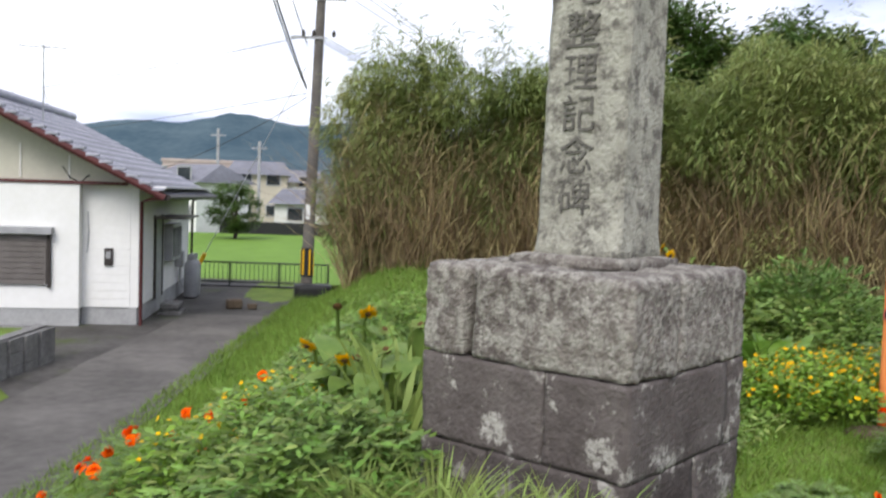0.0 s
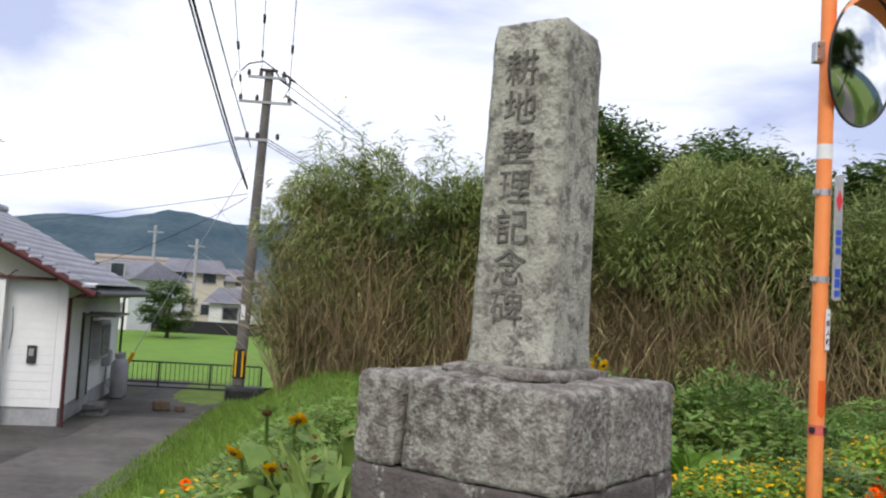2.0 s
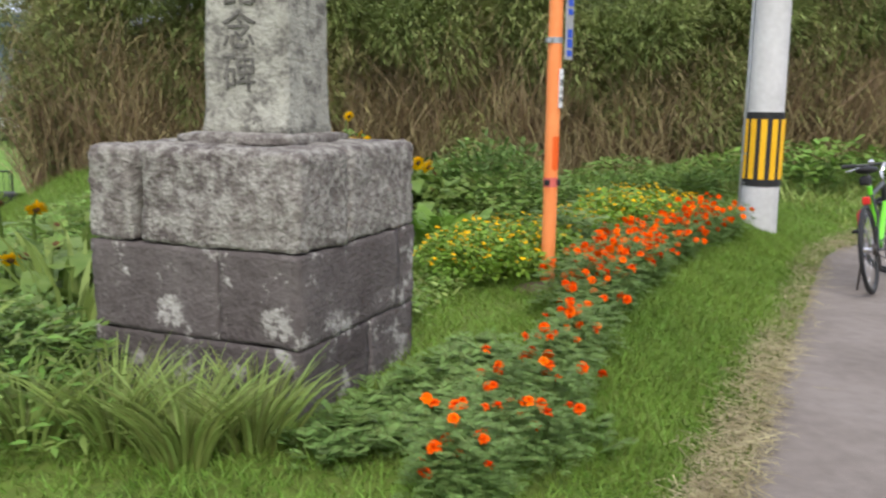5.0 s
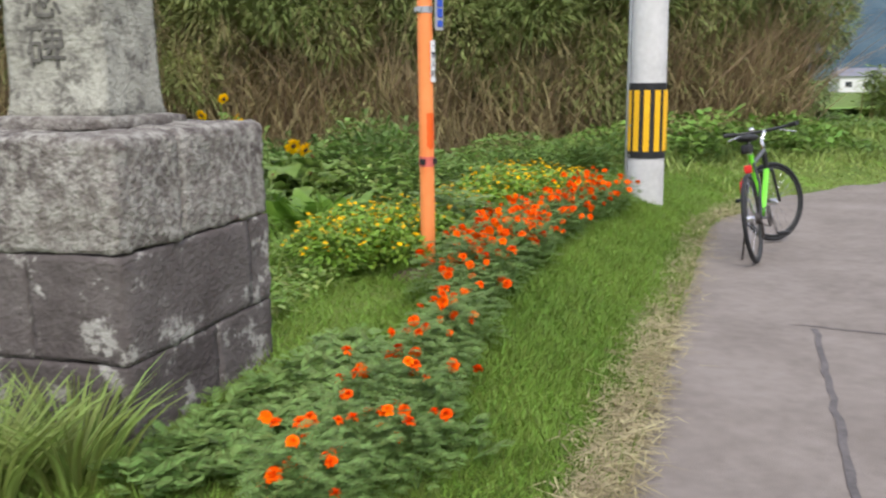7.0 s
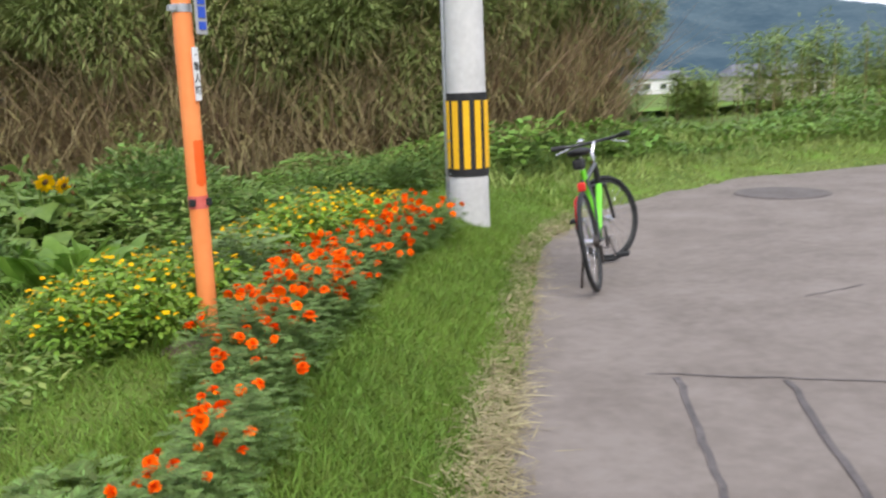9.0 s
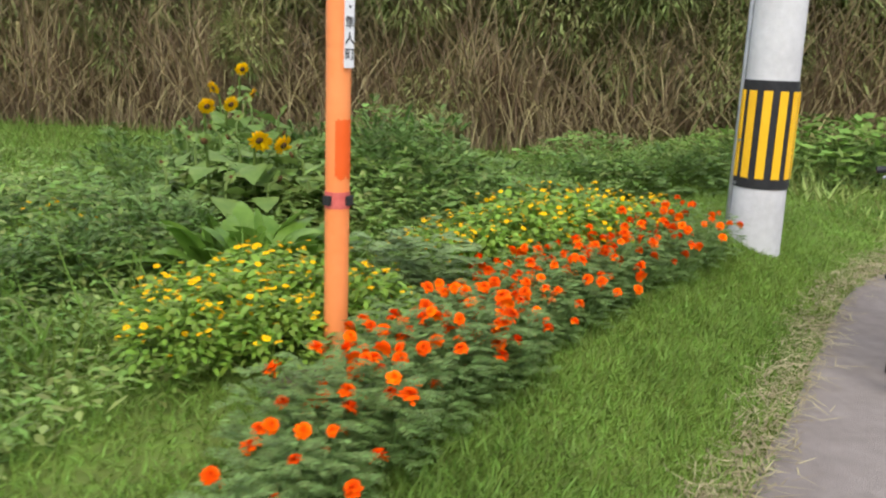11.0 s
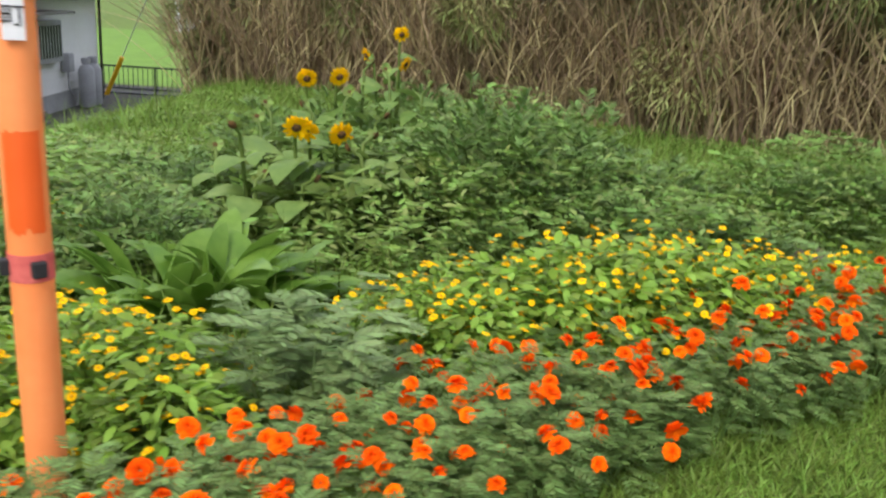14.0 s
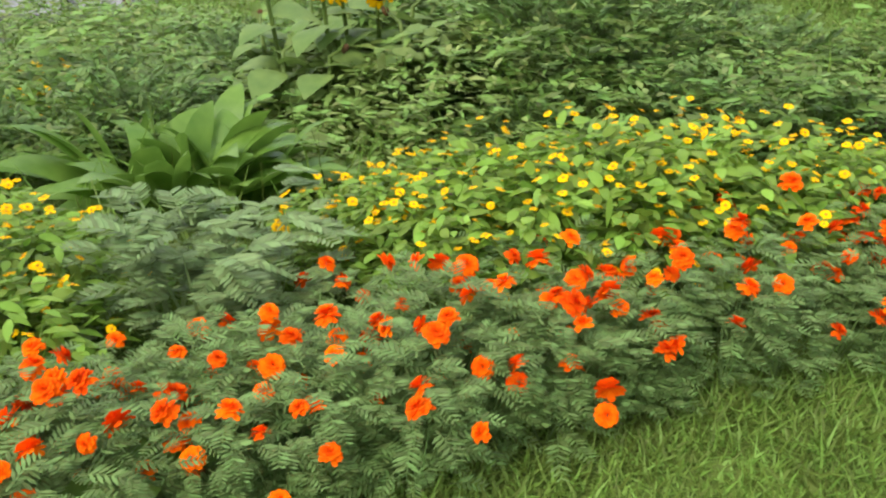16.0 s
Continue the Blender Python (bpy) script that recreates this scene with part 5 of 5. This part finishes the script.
for a, b, c, l in ((2.50, 6.38, 22, 0.70), (2.30, 6.46, 20, 0.72), (2.68, 6.52, 15, 0.60), (2.44, 6.68, 17, 0.72)):
    leaf_plant("broad_leaf_plant", a, b, c, l, 0.115, "clump of broad arching shiny green leaves", "plant", "broad_leaf", (0.6, 2.8), 0.06, 0.45, "broad-leaved clumps")
leaf_plant("seedling", 3.38, 4.96, 9, 0.19, 0.10, "seedling with a few broad green leaves", "plant", "broad_leaf", (0.5, 1.5), 0.02, 0.5)
bpy.data.objects["seedling"].location.z += 0.16

for a, b, l in ((-0.12, 4.30, 0.95), (-0.22, 4.62, 1.0), (-0.06, 4.90, 1.1), (-0.30, 5.20, 0.95), (0.02, 5.40, 1.05), (-0.16, 4.05, 0.8)):
    leaf_plant("tall_weed", a, b, 15, l, 0.036, "tall weed with narrow arching green leaves", "weeds", "pale_weed", (2.2, 6.0), 0.05, 0.42, "tall weeds beside the plinth")

# day-lily-like grass in front of the monument
for a, b, k in ((0.27, 2.78, 260), (0.05, 3.0, 200), (0.5, 2.82, 160), (-0.25, 3.1, 120)):
    an = rng.uniform(0, math.tau, k)
    rr = rng.uniform(0, 0.13, k)
    ob = quads("grass_tussock", *strips(np.stack((np.cos(an) * rr, np.sin(an) * rr, np.zeros(k)), 1), np.stack((np.cos(an) * 0.5, np.sin(an) * 0.5, np.full(k, 1.3)), 1), rng.uniform(0.26, 0.50, k), rng.uniform(0.010, 0.020, k), np.stack((np.cos(an) * 0.2, np.sin(an) * 0.2, np.full(k, -0.3)), 1), 4), M["pale_weed"])
    ob.matrix_basis = pose(a, b, float(ground(a, b)) - 0.01)
    tagged(ob, "tussock of long arching green grass blades", "grass", "tussocks before the monument")
k = 1500
x = rng.uniform(0.6, 1.75, k)
y = rng.uniform(2.5, 3.7, k)
ok = (np.hypot(x - MX, y - MY) > 0.6) & (y < x + 2.1)
x, y = x[ok], y[ok]
tagged(quads("ferny_groundcover", *fronds(np.stack((x, y, ground(x, y) + rng.uniform(0.0, 0.07, len(x))), 1), dirs(len(x), 0.9), rng.uniform(0.07, 0.13, len(x)), 7, 0.36, 0.16), M["mugwort"]), "ferny green weeds around the plinth foot", "weeds", kind="stuff")


# bushy mugwort clumps: leafy stems crowded on a rounded mound
BUSH = []
for k in range(4):
    n = 330
    d = rng.normal(0, 1, (n, 3))
    d[:, 2] = np.abs(d[:, 2])
    d /= np.linalg.norm(d, axis=1, keepdims=True)
    lobe = np.array([1 + 0.35 * noise.noise(Vector((a * 1.8 + k * 5, b * 1.8, c * 1.8))) for a, b, c in d])
    p = d * (rng.uniform(0.35, 1.0, n) ** 0.45 * lobe)[:, None]
    BUSH.append(mesh_of(quads("mugwort_bush", *fronds(p, d * (1, 1, 0.6) + rng.normal(0, 0.3, (n, 3)) + (0, 0, 0.35), rng.uniform(0.16, 0.30, n), 5, 0.42, 0.24, 0.35), M["mugwort"])))


def bush(x, y, r, h):
    ob = new("mugwort_bush", BUSH[int(rng.integers(4))])
    ob.matrix_basis = pose(x, y, float(ground(x, y)) - 0.03, 0, 0, rng.uniform(0, 360)) @ Matrix.Diagonal((r, r, h, 1))
    return tagged(ob, "bushy green mugwort clump with ferny leaves", "weeds", "mugwort clumps among the weeds")


for a, b, r_, h_ in ((3.55, 8.1, 0.60, 0.85), (4.0, 8.5, 0.55, 0.70), (3.3, 8.8, 0.55, 0.75), (4.5, 8.9, 0.5, 0.45), (1.2, 8.9, 0.55, 0.36), (0.6, 8.3, 0.5, 0.34), (1.75, 8.2, 0.5, 0.52), (1.1, 7.5, 0.5, 0.50), (1.8, 7.4, 0.42, 0.42), (5.3, 8.7, 0.5, 0.36), (5.9, 9.0, 0.55, 0.34), (4.8, 7.7, 0.42, 0.30), (4.25, 7.6, 0.4, 0.34), (6.7, 9.4, 0.6, 0.40), (7.6, 9.7, 0.65, 0.42), (3.6, 7.3, 0.35, 0.28),
                     (2.0, 6.9, 0.42, 0.50), (1.6, 6.5, 0.4, 0.45), (1.2, 6.2, 0.4, 0.40), (-0.55, 4.1, 0.34, 0.36), (-0.32, 4.0, 0.28, 0.34), (-0.9, 5.3, 0.4, 0.36), (-0.62, 3.6, 0.30, 0.30), (-0.2, 5.6, 0.45, 0.50), (0.1, 6.3, 0.45, 0.5), (-0.7, 6.0, 0.42, 0.42), (0.2, 7.3, 0.45, 0.36), (-0.3, 8.0, 0.45, 0.32), (8.6, 9.4, 0.5, 0.5), (9.6, 9.8, 0.6, 0.5), (10.8, 9.9, 0.6, 0.45),
                     (1.6, 10.4, 0.6, 0.55), (2.3, 10.0, 0.55, 0.7), (3.2, 10.2, 0.6, 0.7), (4.1, 10.0, 0.6, 0.5), (2.6, 11.8, 0.6, 0.7), (3.9, 11.6, 0.6, 0.5)):
    bush(a, b, r_, h_)


def sunflower(x, y, h, face, droop=0.5, size=1.0, spent=False):
    t = empty("sunflower", pose(x, y, float(ground(x, y)) - 0.02))
    fx_, fy_ = math.cos(face), math.sin(face)
    tip = Vector((fx_ * 0.1, fy_ * 0.1, h))
    part("stem", tube([(0, 0, 0), (0.01, 0.02, h * 0.5), (fx_ * 0.03, fy_ * 0.03, h * 0.93), tip], 0.012, 7, taper=[0.014, 0.012, 0.010, 0.008]), M["sun_leaf"], t)
    for i in range(9):
        an, z = i * 2.4 + rng.uniform(0, 0.6), h * (0.2 + 0.08 * i)
        quads("leaf", *strips([(0, 0, z)], [(math.cos(an), math.sin(an), 0.35)], rng.uniform(0.20, 0.32) * size, rng.uniform(0.13, 0.19) * size, [(0, 0, -0.6)], 5, leaf=True), M["sun_leaf"], t, smooth=True)
    turn = Vector((fx_, fy_, -droop)).to_track_quat("Z", "Y").to_matrix().to_4x4()
    hd = part("flower_disc", dome(0.026 * size, 0.014, 0.0, 14), M["seed"], t, "dark brown seed disc")
    hd.matrix_basis = Matrix.Translation(tip) @ turn
    if not spent:
        pe = quads("petal_ring", *joined(petals(17, 0.02 * size, 0.055 * size, 0.022 * size, 0.15, 0.0, 0.25), petals(14, 0.02 * size, 0.048 * size, 0.020 * size, -0.1, -0.003, 0.25)), M["yellow"], hd)
    quads("calyx", *petals(12, 0.015 * size, 0.035 * size, 0.02 * size, -0.2, -0.012, 0.2), M["sun_leaf"], hd)
    return tagged(t, "drooping spent brown sunflower with large leaves" if spent else "yellow sunflower with dark centre and large drooping leaves", "sunflower", "sunflowers")


for a, b, h_, f_ in ((-0.46, 4.72, 0.51, -1.5), (-0.40, 5.14, 0.74, -1.2), (-0.64, 5.0, 0.58, -2.2)):
    sunflower(a, b, h_, f_, 1.1, 0.78)
for a, b, h_, f_ in ((-0.52, 4.86, 0.80, -1.5), (-0.22, 4.86, 0.62, 2.0), (-0.12, 4.62, 0.66, 0.8), (-0.30, 4.55, 0.5, 2.6), (-0.26, 4.35, 0.55, 1.2)):
    sunflower(a, b, h_, f_, 1.2, 1.1, True)
for a, b, h_, f_, sp in ((2.54, 7.62, 0.74, -1.2, 0), (2.26, 7.66, 0.76, -1.8, 1), (2.70, 7.85, 0.69, -1.0, 0), (2.60, 7.72, 0.72, -1.6, 0), (2.26, 9.00, 0.94, -1.3, 0), (2.42, 9.12, 0.95, -1.0, 0), (2.62, 10.7, 1.18, -1.2, 0), (2.64, 10.4, 0.96, -0.4, 0), (2.46, 10.6, 1.00, -2.5, 0), (2.2, 8.2, 0.75, 2.2, 1), (2.5, 9.0, 0.85, 1.2, 1), (2.7, 9.8, 0.95, 2.2, 1), (2.45, 9.9, 1.0, 0.6, 1), (2.75, 8.7, 0.75, -0.2, 1), (2.4, 8.7, 0.8, 2.9, 1), (2.15, 8.6, 0.8, 2.4, 1), (2.9, 9.9, 0.85, 0.3, 1), (2.8, 8.0, 0.66, 0.5, 1), (2.5, 8.0, 0.75, 2.8, 1), (2.35, 7.5, 0.5, 1.0, 1), (2.6, 7.45, 0.48, 0.2, 1), (2.9, 7.7, 0.6, 3.0, 1), (2.0, 8.0, 0.6, 2.0, 1)):
    sunflower(a, b, h_, f_, 0.6, 0.95, bool(sp))
# bare earth patch and stone by the post
for a, b, r_ in ((5.15, 8.2, 0.35), (2.62, 4.86, 0.25), (3.45, 6.95, 0.3)):
    bm = bmesh.new()
    bmesh.ops.create_uvsphere(bm, u_segments=16, v_segments=8, radius=1, matrix=Matrix.Translation((a, b, float(ground(a, b)))) @ Matrix.Diagonal((r_, r_ * 0.7, 0.035, 1)))
    tagged(part("soil_patch", bm, M["soil"], smooth=True), "bare brown earth patch among weeds", "soil", kind="structure")
bm = rough_box((0.14, 0.12, 0.09), 4, 0.04, 0.012, 77)
rk = part("stone", bm, M["old_concrete"])
rk.matrix_basis = pose(2.84, 4.95, float(ground(2.84, 4.95)) + 0.0, 0, 0, 30)
tagged(rk, "small rounded grey stone beside the post", "stone")

# ---- fittings of the mirror post ----
for zz in (1.58, 2.10):
    cl = part("clamp", tube([(0, 0, zz - 0.018), (0, 0, zz + 0.018)], 0.048, 18), M["steel"], post, "galvanised clamp")
    part("bolt", box(-0.055, -0.02, zz, 0.03, 0.03, 0.025), M["steel"], cl)
v, f = [], []
for k in range(15):
    a = radians(-112 + 100 * k / 14)
    top, low = 0.985 - 0.012 * noise.noise(Vector((k * 0.7, 1, 0))), 0.775 + 0.03 * noise.noise(Vector((k * 0.6, 5, 0)))
    v += [(0.0453 * math.cos(a), 0.0453 * math.sin(a), low), (0.0453 * math.cos(a), 0.0453 * math.sin(a), top)]
    if k:
        f.append((2 * k - 2, 2 * k, 2 * k + 1, 2 * k - 1))
tagged(quads("paint_patch", v, f, M["post_fresh"], post, smooth=True), "deeper orange repainted patch")
part("paint_patch", tube([(0, 0, 0.0), (0, 0, 0.10)], 0.0452, 20, cap=False), M["post_fresh"], post, "deeper orange repainted foot")
rb = part("red_band", tube([(0, 0, 0.665), (0, 0, 0.725)], 0.0465, 20), M["band_red"], post, "faded red band with dark bolt heads")
for an in (-2.5, -0.75):
    part("bolt", box(0.047 * math.cos(an), 0.047 * math.sin(an), 0.695, 0.03, 0.03, 0.035, 0.004, math.degrees(an)), M["ink"], rb)
part("tape", tube([(0, 0, 2.30), (0, 0, 2.39)], 0.0455, 20, cap=False), M["white"], post, "pale grey tape")
# narrow sign plate, seen nearly edge on from the road
plate = part("sign_plate", box(0.066, -0.055, 1.83, 0.064, 0.012, 0.74, 0.004, 20), M["grey_metal"], post, "narrow white sign plate with red and blue marks")
dm = bmesh.new()
dv = [dm.verts.new((0.066 + a * math.cos(radians(20)) + 0.007 * math.sin(radians(20)), -0.055 + a * math.sin(radians(20)) - 0.0075, b)) for a, b in ((0, 1.98), (0.028, 2.05), (0, 2.12), (-0.028, 2.05))]
dm.faces.new(dv)
part("red_diamond", dm, M["red_ink"], plate)
for k, (zz, hh_) in enumerate(((1.86, 0.03), (1.81, 0.05), (1.75, 0.035), (1.62, 0.05), (1.56, 0.05), (1.50, 0.035))):
    part("blue_mark", box(0.0685, -0.0625, zz, 0.040, 0.004, hh_, 0, 20), M["blue_ink"], plate)
part("sticker", tube([(0, 0, 1.24), (0, 0, 1.46)], 0.0458, 20, cap=False), M["post_orange"], post)
sk = part("label_plate", box(0.028, -0.0445, 1.285, 0.042, 0.006, 0.24, 0.001, 32), M["white"], post, "white paper label with black characters")
letters("・隼人町", 0.046, M["ink"], sk, Matrix.Translation((0.0298, -0.0482, 1.355)) @ Matrix.Rotation(radians(32), 4, "Z") @ Matrix.Rotation(radians(90), 4, "X"), "character", 0.0008, step=1.15)
# mirror head
mh = empty("mirror_head", Matrix.Translation((0.25, 0.03, 2.93)) @ pose(0, 0, 0, 0, 0, 33) @ pose(0, 0, 0, 98, 0, 0))
mh.parent = post
bm = bmesh.new()
rings = []
for k in range(9):
    r = 0.39 * k / 8
    rings.append([bm.verts.new((r * math.cos(a * math.tau / 40), r * math.sin(a * math.tau / 40), 0.055 * (1 - (k / 8) ** 2))) for a in range(40)] if k else [bm.verts.new((0, 0, 0.055))])
for a in range(40):
    bm.faces.new((rings[0][0], rings[1][a], rings[1][(a + 1) % 40]))
for r0, r1 in zip(rings[1:], rings[2:]):
    for a in range(40):
        bm.faces.new((r0[a], r1[a], r1[(a + 1) % 40], r0[(a + 1) % 40]))
part("mirror_face", bm, M["mirror"], mh, "convex mirror face", smooth=True)
part("rim", tube([(0.395 * math.cos(a * math.tau / 40), 0.395 * math.sin(a * math.tau / 40), 0) for a in range(41)], 0.009, 6, cap=False), M["dark_metal"], mh, "thin dark rim")
bm = bmesh.new()
bmesh.ops.create_cone(bm, cap_ends=True, segments=32, radius1=0.25, radius2=0.385, depth=0.06, matrix=Matrix.Translation((0, 0, -0.035)))
part("back_shell", bm, M["post_orange"], mh)
v, f = [], []
for k in range(21):
    a = math.pi * (0.16 + 0.68 * k / 20)
    for zz, r in ((0.0, 0.40), (0.16 * math.sin(math.pi * k / 20) + 0.01, 0.415)):
        v.append((r * math.cos(a), r * math.sin(a), zz))
    if k:
        f.append((2 * k - 2, 2 * k - 1, 2 * k + 1, 2 * k))
quads("visor", v, f, M["post_orange"], mh, smooth=True)
part("arm", tube([(0.0, 0, 2.95), (0.20, 0.06, 2.95), (0.33, 0.09, 2.95)], 0.02, 8), M["steel"], post)
br = part("bracket", box(-0.055, 0.0, 2.95, 0.07, 0.06, 0.13, 0.008), M["steel"], post, "galvanised U-bolt bracket")
for zz in (2.91, 2.99):
    part("bolt", tube([(-0.07, -0.04, zz), (-0.07, 0.04, zz)], 0.012, 6), M["steel"], br)

# ---- sleeve and fittings of the concrete pole ----
slv = part("warning_sleeve", tube([(0, 0, 0.60), (0, 0, 1.29)], 0.176, 32, taper=[0.1755, 0.1715]), M["rubber"], pole, "black rubber warning sleeve")
for k in range(11):
    a = k * math.tau / 11
    part("yellow_stripe", box(0.1735 * math.cos(a), 0.1735 * math.sin(a), 0.945, 0.010, 0.054, 0.56, 0.002, math.degrees(a)), M["sign_yellow"], slv)
part("conduit", tube([(-0.13, 0.13, 0), (-0.10, 0.10, 8)], 0.02, 8), M["steel"], pole)
for zz in (0.62, 0.9):
    part("tie", tube([(-0.14, 0.03, zz), (-0.18, 0.03, zz)], 0.012, 6), M["steel"], pole)

# ---- bicycle ----
BX, BY, BYAW = 5.37, 4.94, 36.0
bike = empty("bicycle", pose(BX, BY, 0.022, 0, 0, BYAW) @ pose(0, 0, 0, -10, 0, 0))
tagged(bike, "black and lime green hybrid bicycle on its kickstand", "bicycle")
WR = 0.335


def wheel(name, m):
    w = empty(name, m)
    w.parent = bike
    circ = [(math.cos(k * math.tau / 40), math.sin(k * math.tau / 40)) for k in range(41)]
    part("tyre", tube([(c * (WR - 0.016), 0, s * (WR - 0.016)) for c, s in circ], 0.017, 8, cap=False), M["rubber"], w)
    part("rim", tube([(c * (WR - 0.043), 0, s * (WR - 0.043)) for c, s in circ], 0.011, 6, cap=False), M["bike_black"], w)
    part("hub", tube([(0, -0.05, 0), (0, -0.03, 0), (0, 0.03, 0), (0, 0.05, 0)], 0.02, 10, taper=[0.012, 0.026, 0.026, 0.012]), M["chrome"], w)
    for k in range(24):
        a = k * math.tau / 24
        part("spoke", tube([(0.02 * math.cos(a + 0.6), (0.028 if k % 2 else -0.028), 0.02 * math.sin(a + 0.6)), ((WR - 0.05) * math.cos(a), 0, (WR - 0.05) * math.sin(a))], 0.0013, 4), M["chrome"], w)
    return w


wheel("rear_wheel", pose(0, 0, WR))
wheel("front_wheel", pose(1.04, 0, WR) @ pose(0, 0, 0, 0, 0, -38))
BB, SEAT_T, HEAD_B, HEAD_T, RA = (0.43, 0, 0.29), (0.27, 0, 0.80), (0.93, 0, 0.62), (0.885, 0, 0.78), (0, 0, WR)
fr = empty("frame")
fr.parent = bike
for nm, a, b, r, mt in (("down_tube", BB, HEAD_B, 0.024, "bike_green"), ("top_tube", (0.30, 0, 0.72), HEAD_T, 0.019, "bike_black"), ("seat_tube", BB, SEAT_T, 0.020, "bike_green"), ("head_tube", HEAD_B, HEAD_T, 0.024, "bike_black")):
    part(nm, tube([a, b], r, 10), M[mt], fr)
for s in (-1, 1):
    part("chain_stay", tube([(0, 0.065 * s, WR), (0.36, 0.045 * s, 0.29)], 0.011, 8), M["bike_black"], fr)
    part("seat_stay", tube([(0, 0.065 * s, WR), (0.20, 0.05 * s, 0.58), (0.285, 0.012 * s, 0.73)], 0.010, 8), M["bike_black"], fr)
    part("fork_blade", tube([(0.93, 0.045 * s, 0.60), (1.04, 0.055 * s, WR)], 0.013, 8), M["bike_black"], fr)
part("fork_crown", tube([(0.925, -0.055, 0.61), (0.925, 0.055, 0.61)], 0.018, 8), M["bike_black"], fr)
part("seat_post", tube([SEAT_T, (0.245, 0, 0.90)], 0.014, 8), M["chrome"], bike)
bm = bmesh.new()
bmesh.ops.create_uvsphere(bm, u_segments=16, v_segments=8, radius=1)
for vv in bm.verts:
    w = 0.085 if vv.co.x < 0 else 0.085 - 0.06 * vv.co.x
    vv.co = Vector((0.24 + vv.co.x * 0.14, vv.co.y * w, 0.925 + vv.co.z * 0.03 + 0.012 * vv.co.x * vv.co.x))
part("saddle", bm, M["rubber"], bike, "black padded saddle", smooth=True)
part("saddle_bag", box(0.15, 0, 0.85, 0.10, 0.08, 0.07, 0.02), M["rubber"], bike)
part("stem", tube([HEAD_T, (0.865, 0, 0.87), (0.94, -0.02, 0.94)], 0.016, 8), M["chrome"], bike)
hb = part("handlebar", tube([(0.82, 0.29, 0.95), (0.90, 0.12, 0.94), (0.94, -0.02, 0.94), (0.93, -0.16, 0.95), (0.76, -0.30, 0.97)], 0.013, 8), M["bike_black"], bike, "black swept handlebar")
part("grip", tube([(0.82, 0.29, 0.95), (0.865, 0.19, 0.945)], 0.019, 8), M["rubber"], hb)
part("grip", tube([(0.76, -0.30, 0.97), (0.85, -0.23, 0.96)], 0.019, 8), M["rubber"], hb)
for s in (-1, 1):
    part("brake_lever", tube([(0.93, 0.14 * s, 0.935), (0.93, 0.20 * s, 0.915), (0.88, 0.27 * s, 0.90)], 0.007, 6), M["chrome"], hb)
part("bell", dome(0.025, 0.022), M["chrome"], hb).matrix_basis = Matrix.Translation((0.93, 0.08, 0.965))
ck = empty("crank_set")
ck.parent = bike
bm = bmesh.new()
bmesh.ops.create_cone(bm, cap_ends=True, segments=30, radius1=0.085, radius2=0.085, depth=0.006, matrix=Matrix.Translation((0.43, -0.055, 0.29)) @ Matrix.Rotation(radians(90), 4, "X"))
part("chainring", bm, M["dark_metal"], ck)
part("crank_arm", tube([(0.43, -0.075, 0.29), (0.50, -0.085, 0.135)], 0.011, 6), M["chrome"], ck)
part("crank_arm", tube([(0.43, 0.06, 0.29), (0.36, 0.07, 0.445)], 0.011, 6), M["chrome"], ck)
part("pedal", box(0.50, -0.14, 0.135, 0.09, 0.09, 0.025, 0.005), M["rubber"], ck)
part("pedal", box(0.36, 0.12, 0.445, 0.09, 0.09, 0.025, 0.005), M["rubber"], ck)
part("chain", tube([(0.43, -0.055, 0.372), (0.0, -0.045, WR + 0.04), (-0.04, -0.045, WR), (0.0, -0.045, WR - 0.04), (0.43, -0.055, 0.208)], 0.005, 5), M["dark_metal"], bike)
part("derailleur", box(0.03, -0.06, 0.24, 0.03, 0.02, 0.12, 0.005), M["dark_metal"], bike)
bm = bmesh.new()
bmesh.ops.create_cone(bm, cap_ends=True, segments=20, radius1=0.045, radius2=0.03, depth=0.03, matrix=Matrix.Translation((0, -0.045, WR)) @ Matrix.Rotation(radians(90), 4, "X"))
part("sprocket", bm, M["dark_metal"], bike)
part("rear_reflector", box(0.09, 0.0, 0.70, 0.03, 0.055, 0.06, 0.008), M["bike_red"], bike, "red rear reflector")
part("rear_lock", tube([(0.16, 0.07, 0.50), (0.10, 0.075, 0.42), (0.12, 0.07, 0.60), (0.22, 0.065, 0.62)], 0.011, 6), M["bike_red"], bike, "red cable lock")
part("kickstand", tube([(0.05, 0.06, 0.28), (0.06, 0.12, 0.025)], 0.009, 6), M["dark_metal"], bike)
